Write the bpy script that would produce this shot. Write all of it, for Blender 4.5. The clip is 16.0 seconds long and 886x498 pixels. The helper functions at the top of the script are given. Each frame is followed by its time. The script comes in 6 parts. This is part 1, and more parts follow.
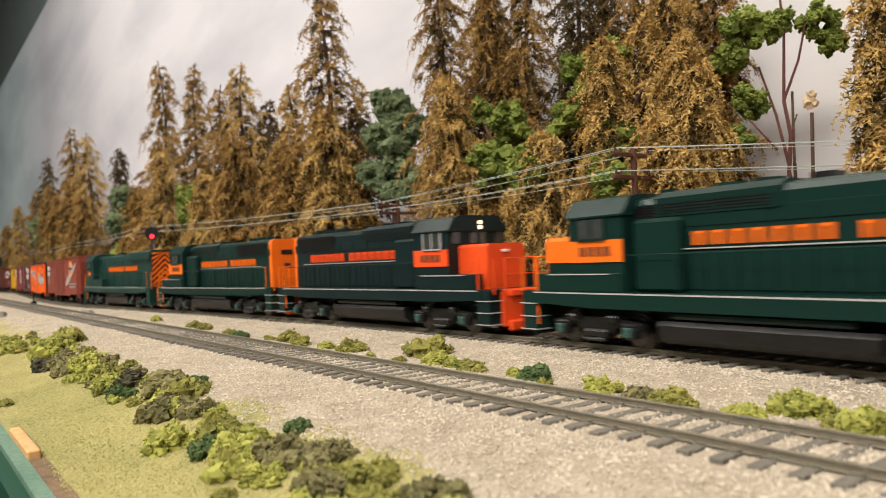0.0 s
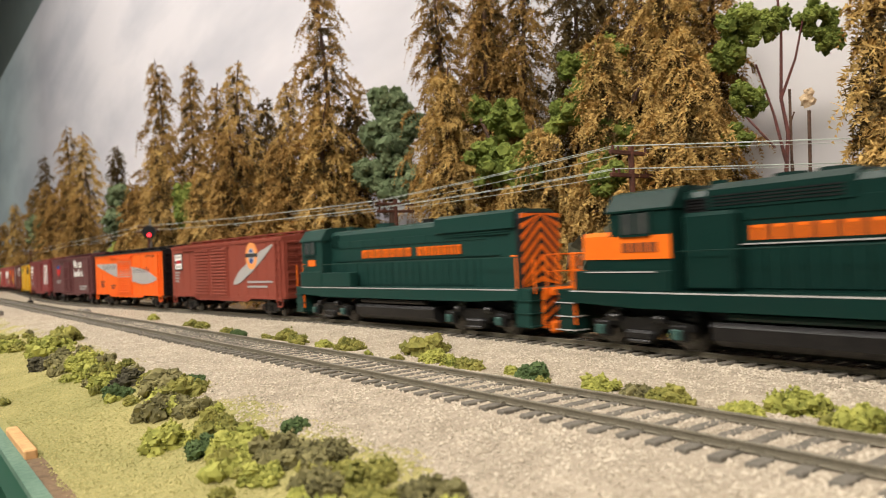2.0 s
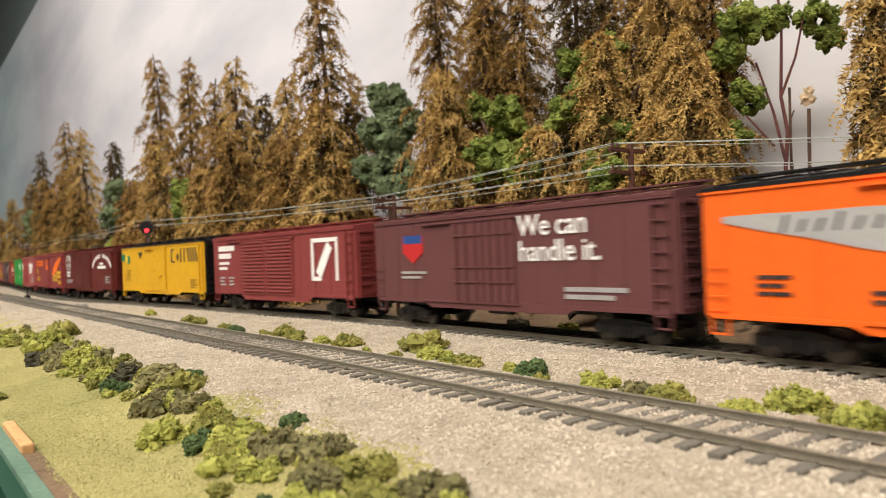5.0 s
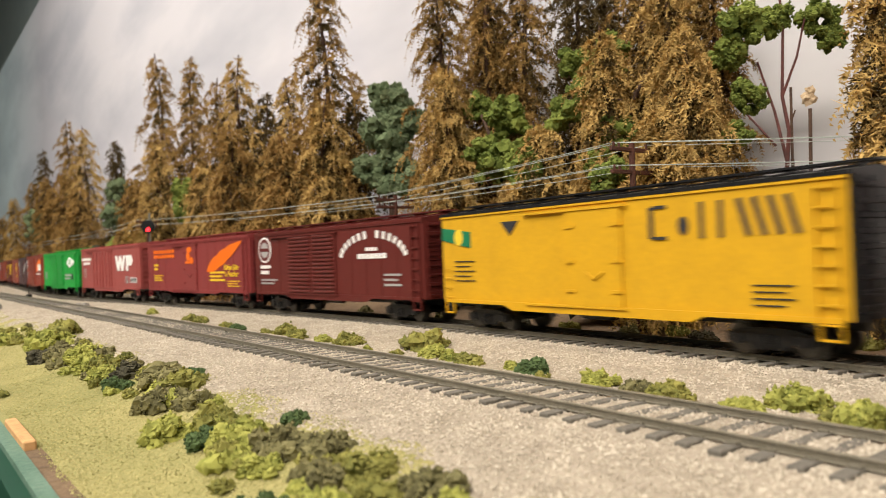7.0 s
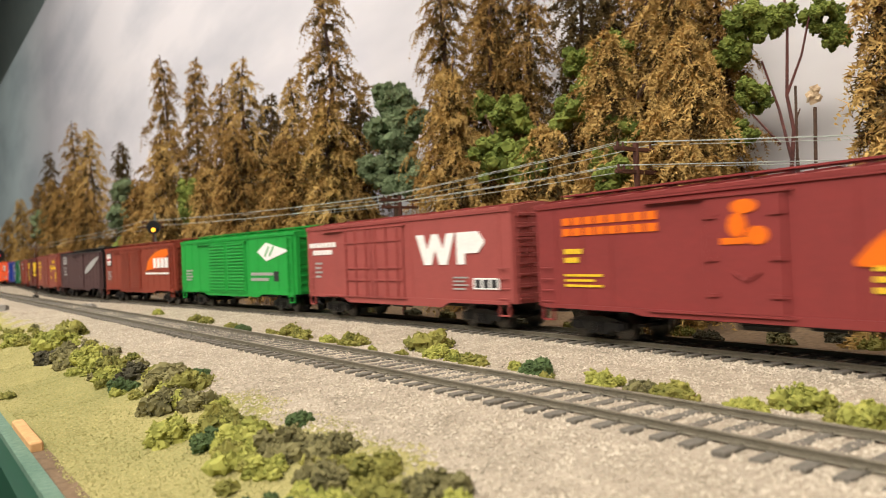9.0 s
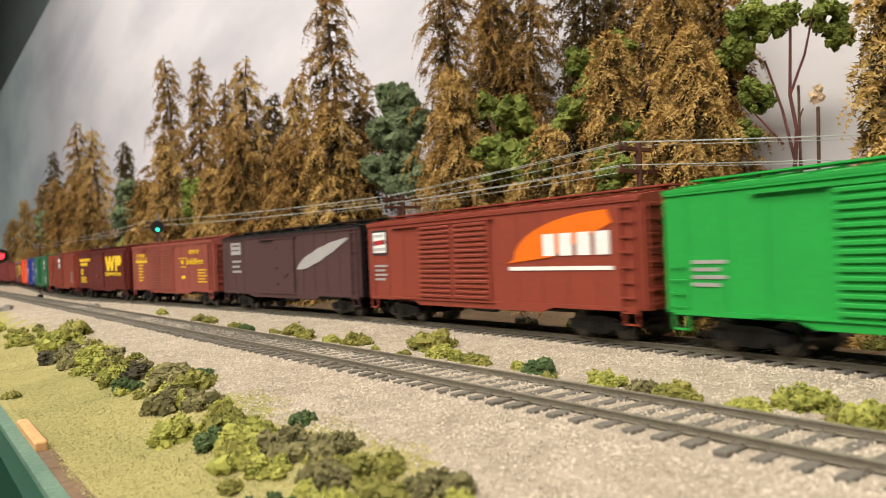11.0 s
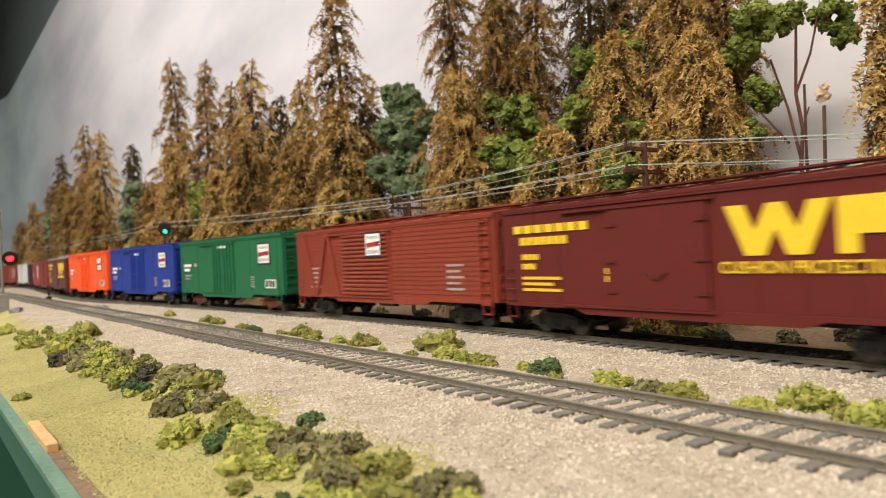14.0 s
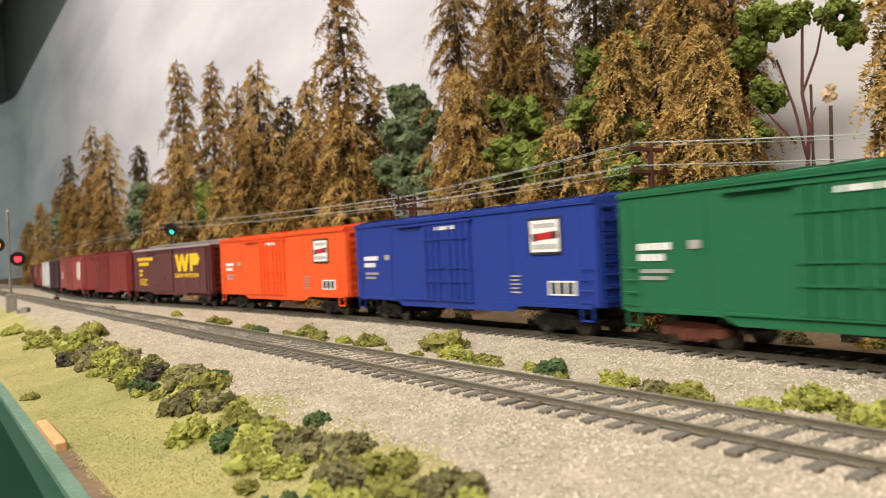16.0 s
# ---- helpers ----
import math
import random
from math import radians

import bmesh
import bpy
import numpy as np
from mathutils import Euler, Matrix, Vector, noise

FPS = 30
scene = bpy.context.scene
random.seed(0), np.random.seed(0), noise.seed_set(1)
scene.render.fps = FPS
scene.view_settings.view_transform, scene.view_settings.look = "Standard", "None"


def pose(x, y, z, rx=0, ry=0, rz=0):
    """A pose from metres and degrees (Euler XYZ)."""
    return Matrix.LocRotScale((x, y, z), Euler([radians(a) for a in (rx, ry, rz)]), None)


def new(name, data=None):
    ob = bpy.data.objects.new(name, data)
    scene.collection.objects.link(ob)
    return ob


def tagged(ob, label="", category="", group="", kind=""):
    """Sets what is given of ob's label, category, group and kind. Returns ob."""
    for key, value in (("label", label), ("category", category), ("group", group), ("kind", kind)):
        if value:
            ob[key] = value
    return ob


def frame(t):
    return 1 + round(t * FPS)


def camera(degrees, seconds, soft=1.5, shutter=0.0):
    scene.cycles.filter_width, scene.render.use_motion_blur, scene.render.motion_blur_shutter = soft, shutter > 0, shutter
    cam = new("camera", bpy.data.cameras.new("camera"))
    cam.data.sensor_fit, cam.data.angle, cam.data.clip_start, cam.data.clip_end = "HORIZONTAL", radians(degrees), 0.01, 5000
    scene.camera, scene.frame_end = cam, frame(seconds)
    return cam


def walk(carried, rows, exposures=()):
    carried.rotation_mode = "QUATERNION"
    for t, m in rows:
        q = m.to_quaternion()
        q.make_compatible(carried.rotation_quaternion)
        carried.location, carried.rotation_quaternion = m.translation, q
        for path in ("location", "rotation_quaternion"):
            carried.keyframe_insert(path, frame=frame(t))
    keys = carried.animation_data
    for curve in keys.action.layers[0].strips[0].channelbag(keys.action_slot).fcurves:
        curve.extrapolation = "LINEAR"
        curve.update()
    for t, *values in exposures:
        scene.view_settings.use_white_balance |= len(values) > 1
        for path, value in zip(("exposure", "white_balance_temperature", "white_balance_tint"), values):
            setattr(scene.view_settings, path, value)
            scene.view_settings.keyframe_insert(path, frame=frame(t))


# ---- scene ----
cam = camera(62.21, 16.0, soft=0.9, shutter=0.42)
cam.data.dof.use_dof = True
cam.data.dof.focus_distance = 0.25
cam.data.dof.aperture_fstop = 29.0


def aim(x, y, z, yaw, pitch, roll):
    """Eye, then degrees: yaw from +y towards -x, pitch up, roll."""
    return pose(x, y, z, 90 + pitch, 0, yaw) @ pose(0, 0, 0, 0, 0, roll)


walk(cam, [
    (0, aim(-0.02265, -0.19061, 0.03260, 53.176, 0.684, -2.501)),
    (0.5, aim(-0.02264, -0.19081, 0.03272, 53.102, 0.630, -2.574)),
    (1, aim(-0.02288, -0.19042, 0.03259, 53.037, 0.584, -2.568)),
    (1.5, aim(-0.02291, -0.19051, 0.03253, 52.975, 0.567, -2.578)),
    (2, aim(-0.02288, -0.19042, 0.03265, 52.994, 0.530, -2.590)),
    (2.5, aim(-0.02280, -0.19084, 0.03258, 53.077, 0.491, -2.507)),
    (3, aim(-0.02295, -0.19087, 0.03223, 53.201, 0.451, -2.448)),
    (3.5, aim(-0.02307, -0.19059, 0.03219, 53.181, 0.423, -2.350)),
    (4, aim(-0.02352, -0.19049, 0.03235, 52.959, 0.354, -2.419)),
    (6.5, aim(-0.02371, -0.19044, 0.03190, 52.723, 0.340, -2.164)),
    (7, aim(-0.02340, -0.19072, 0.03183, 52.908, 0.327, -2.190)),
    (7.5, aim(-0.02337, -0.19068, 0.03201, 53.001, 0.307, -2.228)),
    (8, aim(-0.02321, -0.19082, 0.03211, 53.075, 0.293, -2.241)),
    (8.5, aim(-0.02308, -0.19075, 0.03213, 53.190, 0.301, -2.328)),
    (9, aim(-0.02290, -0.19068, 0.03230, 53.302, 0.280, -2.371)),
    (11.5, aim(-0.02238, -0.19100, 0.03244, 53.613, 0.267, -2.416)),
    (12, aim(-0.02243, -0.19115, 0.03244, 53.684, 0.277, -2.438)),
    (12.5, aim(-0.02214, -0.19103, 0.03231, 53.730, 0.293, -2.449)),
    (13, aim(-0.02230, -0.19106, 0.03245, 53.721, 0.275, -2.510)),
    (13.5, aim(-0.02207, -0.19108, 0.03263, 53.844, 0.310, -2.611)),
    (14, aim(-0.02149, -0.19134, 0.03272, 54.053, 0.287, -2.669)),
    (14.5, aim(-0.02125, -0.19149, 0.03287, 54.275, 0.296, -2.648)),
    (15, aim(-0.02141, -0.19159, 0.03260, 54.367, 0.364, -2.608)),
    (15.5, aim(-0.02119, -0.19162, 0.03263, 54.416, 0.372, -2.612)),
    (16, aim(-0.02110, -0.19172, 0.03275, 54.485, 0.345, -2.674)),
])

# ---- light: the ceiling panels of the train room, and a weak grey surround ----
world = bpy.data.worlds.new("room_air")
scene.world = world
world.use_nodes = True
world.node_tree.nodes["Background"].inputs[0].default_value = (1.0, 0.96, 0.9, 1)
world.node_tree.nodes["Background"].inputs[1].default_value = 0.02


def ceiling_lamp(x, y, z, sx, sy, power):
    data = bpy.data.lights.new("ceiling_lamp", "AREA")
    data.shape, data.size, data.size_y, data.energy = "RECTANGLE", sx, sy, power
    data.color = (1.0, 0.93, 0.84)
    ob = new("ceiling_lamp", data)
    ob.matrix_world = pose(x, y, z)
    return ob


ceiling_lamp(-0.9, -0.75, 1.52, 2.4, 0.5, 46)
ceiling_lamp(0.9, -1.6, 1.52, 2.4, 0.6, 93)
ceiling_lamp(-2.2, -1.6, 1.52, 1.6, 0.6, 23)
scene.view_settings.exposure = 0.0


# ---- materials ----
def mat(name, a, b=None, scale=200.0, rough=0.6, bump=0.0, metal=0.0, fine=6.0, spread=0.5, island=0.0, sheen=0.3):
    """Two colours mixed by noise at two scales, with fine relief."""
    m = bpy.data.materials.new(name)
    m.use_nodes = True
    nt = m.node_tree
    bs = nt.nodes["Principled BSDF"]
    bs.inputs["Roughness"].default_value = rough
    bs.inputs["Metallic"].default_value = metal
    bs.inputs["Specular IOR Level"].default_value = sheen
    b = b or tuple(c * 0.75 for c in a)
    co = nt.nodes.new("ShaderNodeTexCoord")
    n1 = nt.nodes.new("ShaderNodeTexNoise")
    n1.inputs["Scale"].default_value, n1.inputs["Detail"].default_value = scale, 4
    n2 = nt.nodes.new("ShaderNodeTexNoise")
    n2.inputs["Scale"].default_value, n2.inputs["Detail"].default_value = scale * fine, 3
    for n in (n1, n2):
        nt.links.new(co.outputs["Object"], n.inputs["Vector"])
    add = nt.nodes.new("ShaderNodeMath")
    add.operation = "ADD"
    nt.links.new(n1.outputs["Fac"], add.inputs[0])
    nt.links.new(n2.outputs["Fac"], add.inputs[1])
    last = add
    if island:
        geo = nt.nodes.new("ShaderNodeNewGeometry")
        mul = nt.nodes.new("ShaderNodeMath")
        mul.operation = "MULTIPLY_ADD"
        nt.links.new(geo.outputs["Random Per Island"], mul.inputs[0])
        mul.inputs[1].default_value = island
        nt.links.new(add.outputs[0], mul.inputs[2])
        off = nt.nodes.new("ShaderNodeMath")
        off.operation = "SUBTRACT"
        off.inputs[1].default_value = island / 2
        nt.links.new(mul.outputs[0], off.inputs[0])
        last = off
    ramp = nt.nodes.new("ShaderNodeMapRange")
    ramp.inputs["From Min"].default_value, ramp.inputs["From Max"].default_value = 1 - spread / 2, 1 + spread / 2
    nt.links.new(last.outputs[0], ramp.inputs["Value"])
    mix = nt.nodes.new("ShaderNodeMix")
    mix.data_type = "RGBA"
    mix.inputs["A"].default_value, mix.inputs["B"].default_value = (*a, 1), (*b, 1)
    nt.links.new(ramp.outputs["Result"], mix.inputs["Factor"])
    nt.links.new(mix.outputs["Result"], bs.inputs["Base Color"])
    if bump:
        bp = nt.nodes.new("ShaderNodeBump")
        bp.inputs["Strength"].default_value, bp.inputs["Distance"].default_value = min(1.0, bump), 0.0006
        nt.links.new(n2.outputs["Fac"], bp.inputs["Height"])
        nt.links.new(bp.outputs["Normal"], bs.inputs["Normal"])
    return m


def glow(name, colour, power):
    m = bpy.data.materials.new(name)
    m.use_nodes = True
    bs = m.node_tree.nodes["Principled BSDF"]
    bs.inputs["Base Color"].default_value = (*colour, 1)
    bs.inputs["Emission Color"].default_value = (*colour, 1)
    bs.inputs["Emission Strength"].default_value = power
    return m


def paint(name, col, rough=0.5):
    """Model paint: thin weathering over one colour."""
    col = tuple(min(0.9, c * 1.15) for c in col)
    return mat(name, col, tuple(c * 0.80 + 0.004 for c in col), 90, rough, 0.12, 0, 8, 0.9, sheen=0.22)


M_BALLAST = mat("ballast", (0.46, 0.39, 0.305), (0.25, 0.21, 0.155), 160, 0.95, 1.0, 0, 7, 0.7)
M_STONE = mat("ballast_stone", (0.59, 0.52, 0.415), (0.35, 0.295, 0.225), 60, 0.95, 0, 0, 5, 0.9, island=0.7)
M_GRASS = mat("turf", (0.41, 0.35, 0.145), (0.21, 0.21, 0.07), 26, 0.95, 1.0, 0, 45, 0.7)
M_TUFT = mat("turf_grain", (0.47, 0.41, 0.18), (0.22, 0.21, 0.07), 26, 0.95, 0, 0, 5, 0.9, island=0.7)
M_DIRT = mat("dirt", (0.22, 0.145, 0.085), (0.09, 0.06, 0.035), 60, 0.95, 1.0, 0, 9, 0.8)
M_TIE = mat("tie", (0.085, 0.078, 0.066), (0.19, 0.17, 0.14), 300, 0.8, 0.4, 0, 5, 0.8)
M_RAIL = mat("rail", (0.15, 0.135, 0.10), (0.24, 0.215, 0.165), 200, 0.42, 0.1, 0.35, 6, 0.8)
M_FASCIA = mat("fascia_green", (0.010, 0.060, 0.034), (0.012, 0.050, 0.030), 20, 0.4, 0.05, 0, 8, 0.8)
M_FASCIA_EDGE = mat("fascia_edge", (0.14, 0.225, 0.165), (0.07, 0.14, 0.10), 60, 0.7, 0.5, 0, 10, 0.7)
M_CHIP = mat("bare_wood", (0.62, 0.36, 0.16), (0.45, 0.24, 0.10), 90, 0.7, 0.2)
M_WALL = mat("grey_wall", (0.135, 0.17, 0.175), (0.115, 0.15, 0.155), 3, 0.8, 0.05)
M_CEIL = mat("ceiling_white", (0.75, 0.74, 0.70), (0.70, 0.69, 0.65), 5, 0.9, 0.1)
M_FLOOR = mat("room_floor", (0.30, 0.27, 0.23), (0.24, 0.21, 0.18), 6, 0.7, 0.1)
M_BLACK = mat("black_plastic", (0.007, 0.007, 0.008), (0.016, 0.015, 0.015), 200, 0.38, 0.2)
M_TRUCK = mat("truck_black", (0.006, 0.006, 0.007), (0.015, 0.014, 0.013), 250, 0.34, 0.3, sheen=0.4)
M_WHEEL = mat("wheel_steel", (0.16, 0.155, 0.15), (0.07, 0.067, 0.063), 300, 0.30, 0.1, 1.0)
M_WIRE = mat("pale_wire", (0.50, 0.55, 0.50), (0.40, 0.44, 0.40), 100, 0.5)
M_POLE = mat("brown_pole", (0.12, 0.045, 0.03), (0.07, 0.03, 0.02), 200, 0.7, 0.3)
M_BARK = mat("bark", (0.13, 0.075, 0.05), (0.06, 0.035, 0.025), 150, 0.9, 0.8)
M_TWIG = mat("red_twig", (0.17, 0.055, 0.045), (0.09, 0.04, 0.035), 120, 0.8, 0.5)
M_TIP = mat("pale_fluff", (0.62, 0.48, 0.32), (0.40, 0.28, 0.16), 200, 0.9)
M_GLASS = mat("dark_glass", (0.03, 0.035, 0.035), (0.05, 0.055, 0.05), 60, 0.12, 0, 0, 4, 0.5, sheen=0.6)


def backdrop_paint():
    """Pale painted sky with soft grey cloud."""
    m = bpy.data.materials.new("painted_sky")
    m.use_nodes = True
    nt = m.node_tree
    bs = nt.nodes["Principled BSDF"]
    bs.inputs["Roughness"].default_value = 0.85
    co = nt.nodes.new("ShaderNodeTexCoord")
    mp = nt.nodes.new("ShaderNodeMapping")
    mp.inputs["Scale"].default_value = (0.8, 0.8, 2.6)
    mp.inputs["Rotation"].default_value = (0, radians(28), 0)
    n = nt.nodes.new("ShaderNodeTexNoise")
    n.inputs["Scale"].default_value, n.inputs["Detail"].default_value, n.inputs["Roughness"].default_value = 2.2, 5, 0.55
    nt.links.new(co.outputs["Object"], mp.inputs["Vector"])
    nt.links.new(mp.outputs["Vector"], n.inputs["Vector"])
    r = nt.nodes.new("ShaderNodeValToRGB")
    r.color_ramp.elements[0].position, r.color_ramp.elements[0].color = 0.34, (0.52, 0.52, 0.575, 1)
    r.color_ramp.elements[1].position, r.color_ramp.elements[1].color = 0.56, (0.68, 0.66, 0.705, 1)
    nt.links.new(n.outputs["Fac"], r.inputs["Fac"])
    # towards the room's corner the sky's grey also paints in shadow, then turns blue
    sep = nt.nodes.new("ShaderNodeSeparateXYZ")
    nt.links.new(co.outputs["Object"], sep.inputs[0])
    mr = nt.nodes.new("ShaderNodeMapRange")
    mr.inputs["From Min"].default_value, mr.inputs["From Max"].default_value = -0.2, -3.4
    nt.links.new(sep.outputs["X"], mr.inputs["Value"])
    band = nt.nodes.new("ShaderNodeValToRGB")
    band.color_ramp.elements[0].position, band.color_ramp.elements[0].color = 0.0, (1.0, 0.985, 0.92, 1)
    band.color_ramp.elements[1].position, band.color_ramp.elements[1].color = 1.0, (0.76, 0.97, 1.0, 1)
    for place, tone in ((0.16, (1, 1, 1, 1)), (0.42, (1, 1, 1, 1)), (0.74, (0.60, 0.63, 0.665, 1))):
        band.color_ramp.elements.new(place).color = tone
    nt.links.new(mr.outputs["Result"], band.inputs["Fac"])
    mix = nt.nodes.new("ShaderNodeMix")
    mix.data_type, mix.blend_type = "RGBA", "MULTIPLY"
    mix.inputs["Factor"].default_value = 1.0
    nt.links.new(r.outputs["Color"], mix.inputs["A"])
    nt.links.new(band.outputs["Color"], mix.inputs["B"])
    nt.links.new(mix.outputs["Result"], bs.inputs["Base Color"])
    return m


M_SKY = backdrop_paint()


# ---- mesh helpers ----
def link(name, bm, material, parent=None, label=""):
    me = bpy.data.meshes.new(name)
    bm.to_mesh(me)
    bm.free()
    me.materials.append(material)
    ob = new(name, me)
    if parent:
        ob.parent = parent
    if label:
        ob["label"] = label
    return ob


def part(name, bm, material, parent, label=""):
    return link(name, bm, material, parent, label)


def shared(name, me, parent, m=None, label=""):
    ob = new(name, me)
    ob.parent = parent
    if m is not None:
        ob.matrix_local = m
    if label:
        ob["label"] = label
    return ob


def raw(name, verts, faces, material, parent=None):
    me = bpy.data.meshes.new(name)
    me.from_pydata(verts, [], faces)
    me.materials.append(material)
    ob = new(name, me)
    if parent:
        ob.parent = parent
    return ob


def box(bm, x0, x1, y0, y1, z0, z1, bevel=0.0):
    got = bmesh.ops.create_cube(bm, size=1.0)["verts"]
    for v in got:
        v.co = Vector((x0 + (v.co.x + 0.5) * (x1 - x0), y0 + (v.co.y + 0.5) * (y1 - y0), z0 + (v.co.z + 0.5) * (z1 - z0)))
    if bevel:
        edges = {e for v in got for e in v.link_edges}
        bmesh.ops.bevel(bm, geom=list(edges), offset=bevel, segments=1, affect="EDGES")
    return bm


def boxes(*specs, bevel=0.0):
    bm = bmesh.new()
    for s in specs:
        box(bm, *s, bevel=bevel)
    return bm


def prism(outline, y0, y1):
    """An outline in x, z pushed from y0 to y1."""
    bm = bmesh.new()
    a = [bm.verts.new((x, y0, z)) for x, z in outline]
    b = [bm.verts.new((x, y1, z)) for x, z in outline]
    bm.faces.new(a)
    bm.faces.new(b[::-1])
    n = len(a)
    for i in range(n):
        bm.faces.new((a[i], b[i], b[(i + 1) % n], a[(i + 1) % n]))
    bmesh.ops.recalc_face_normals(bm, faces=bm.faces[:])
    return bm


def loft(outline, x0, x1):
    """An outline in y, z pushed from x0 to x1."""
    bm = bmesh.new()
    a = [bm.verts.new((x0, y, z)) for y, z in outline]
    b = [bm.verts.new((x1, y, z)) for y, z in outline]
    bm.faces.new(a)
    bm.faces.new(b[::-1])
    n = len(a)
    for i in range(n):
        bm.faces.new((a[i], b[i], b[(i + 1) % n], a[(i + 1) % n]))
    bmesh.ops.recalc_face_normals(bm, faces=bm.faces[:])
    return bm


def cyl(bm, a, b, r0, r1=None, seg=8):
    """A tapered rod from a to b."""
    a, b = Vector(a), Vector(b)
    d = b - a
    q = d.to_track_quat("Z", "Y").to_matrix().to_4x4()
    bmesh.ops.create_cone(bm, cap_ends=True, segments=seg, radius1=r0, radius2=r0 if r1 is None else r1, depth=d.length,
                          matrix=Matrix.Translation((a + b) / 2) @ q)
    return bm


def rods(*specs, seg=6):
    bm = bmesh.new()
    for a, b, r in specs:
        cyl(bm, a, b, r, r, seg)
    return bm


def empty(name, label, category, group=""):
    return tagged(new(name), label, category, group)


# ---- the main line: a gentle reverse curve, heading 0 is +x ----
PHI = radians(6.9011)
BEND = (-0.16890, 0.24393, 0.40862, 0.13794)
NEAR_Y, NEAR_Z = -0.0711, 0.0002
STEP = 0.005
S0, S1 = -5.6, 4.0


def plain_line(s):
    y = BEND[0] * s**2 + BEND[1] * s**3 + BEND[2] * s**4 + BEND[3] * s**5
    d = 2 * BEND[0] * s + 3 * BEND[1] * s**2 + 4 * BEND[2] * s**3 + 5 * BEND[3] * s**4
    c, k = math.cos(PHI), math.sin(PHI)
    return c * s + k * y, -k * s + c * y, math.atan(d) - PHI


def trace():
    n = round((S1 - S0) / STEP) + 1
    out = np.zeros((n, 3))
    lo, hi = round((-1.3 - S0) / STEP), round((0.15 - S0) / STEP)
    for i in range(lo, hi + 1):
        out[i] = plain_line(S0 + i * STEP)
    for i in range(hi + 1, n):
        x, y, h = out[i - 1]
        out[i] = x + STEP * math.cos(h), y + STEP * math.sin(h), min(0.0, h + STEP / 2.2)
    for i in range(lo - 1, -1, -1):
        x, y, h = out[i + 1]
        turn = STEP / 1.2 if S0 + i * STEP < -1.75 and h < radians(80) else 0.0
        out[i] = x - STEP * math.cos(h), y - STEP * math.sin(h), h + turn
    return out


LINE = trace()
LINE_S = S0 + STEP * np.arange(len(LINE))


def main_at(s):
    return tuple(float(np.interp(s, LINE_S, LINE[:, k])) for k in range(3))


def beside(s, off):
    x, y, h = main_at(s)
    return x - math.sin(h) * off, y + math.cos(h) * off


# ---- ground of the layout ----
def lerp(v, pts):
    return float(np.interp(v, [p[0] for p in pts], [p[1] for p in pts]))


PROFILE = ((-0.170, -0.0125), (-0.150, -0.0120), (-0.132, -0.0085), (-0.118, -0.0040), (-0.104, -0.0029), (-0.088, -0.0024), (-0.082, -0.0020), (-0.078, -0.00165), (-0.064, -0.00165), (-0.060, -0.0020), (-0.055, -0.0025), (-0.046, -0.0038),
           (-0.036, -0.0040), (-0.024, -0.0024), (0.034, -0.0024), (0.045, -0.0055), (0.075, -0.0060), (0.11, 0.004), (0.20, 0.012))


def ground_z(x, y):
    if x < -2.3 and y < -0.1:
        y = -0.1
    n = noise.noise(Vector((x * 28, y * 28, 0.3))) * 0.0012 + noise.noise(Vector((x * 90, y * 90, 5))) * 0.0005
    mid = math.exp(-(((y - NEAR_Y) / 0.022) ** 2)) + math.exp(-(((y - main_at(x)[1]) / 0.022) ** 2))
    return lerp(y, PROFILE) + n * max(0.15, 1 - mid)


def ground():
    xs = np.concatenate([np.arange(-4.7, -1.5, 0.04), np.arange(-1.5, -0.7, 0.008), np.arange(-0.7, 0.15, 0.004), np.arange(0.15, 4.2, 0.05)])
    ys = np.concatenate([np.arange(-0.166, 0.06, 0.004), np.arange(0.06, 0.2001, 0.01)])
    verts = [(x, y, ground_z(x, y)) for x in xs for y in ys]
    ny = len(ys)
    faces, index = [], []
    for i in range(len(xs) - 1):
        for j in range(ny - 1):
            faces.append((i * ny + j, (i + 1) * ny + j, (i + 1) * ny + j + 1, i * ny + j + 1))
            w = noise.noise(Vector((xs[i] * 40, ys[j] * 40, 0))) * 0.010
            index.append(2 if ys[j] < -0.1625 and xs[i] > -0.23 else 1 if ys[j] + w < -0.121 else 2 if ys[j] + w > 0.046 else 0)
    # the table turns the corner at the far end of the room
    b = len(verts)
    verts += [(-4.7, -3.0, -0.004), (-2.4, -3.0, -0.004), (-2.4, -0.166, -0.004), (-4.7, -0.166, -0.004)]
    faces.append((b, b + 1, b + 2, b + 3))
    index.append(0)
    ob = raw("ground", verts, faces, M_BALLAST)
    ob.data.materials.append(M_GRASS)
    ob.data.materials.append(M_DIRT)
    ob.data.polygons.foreach_set("material_index", index)
    ob.data.polygons.foreach_set("use_smooth", [True] * len(faces))
    tagged(ob, "layout ground of beige ballast, yellow-green turf and brown dirt", "ground", kind="structure")


ground()


# ---- room shell, fascia and backdrop ----
def slab(name, label, material, *spec):
    return tagged(link(name, boxes(spec), material), label, name.split("_")[0], kind="structure")


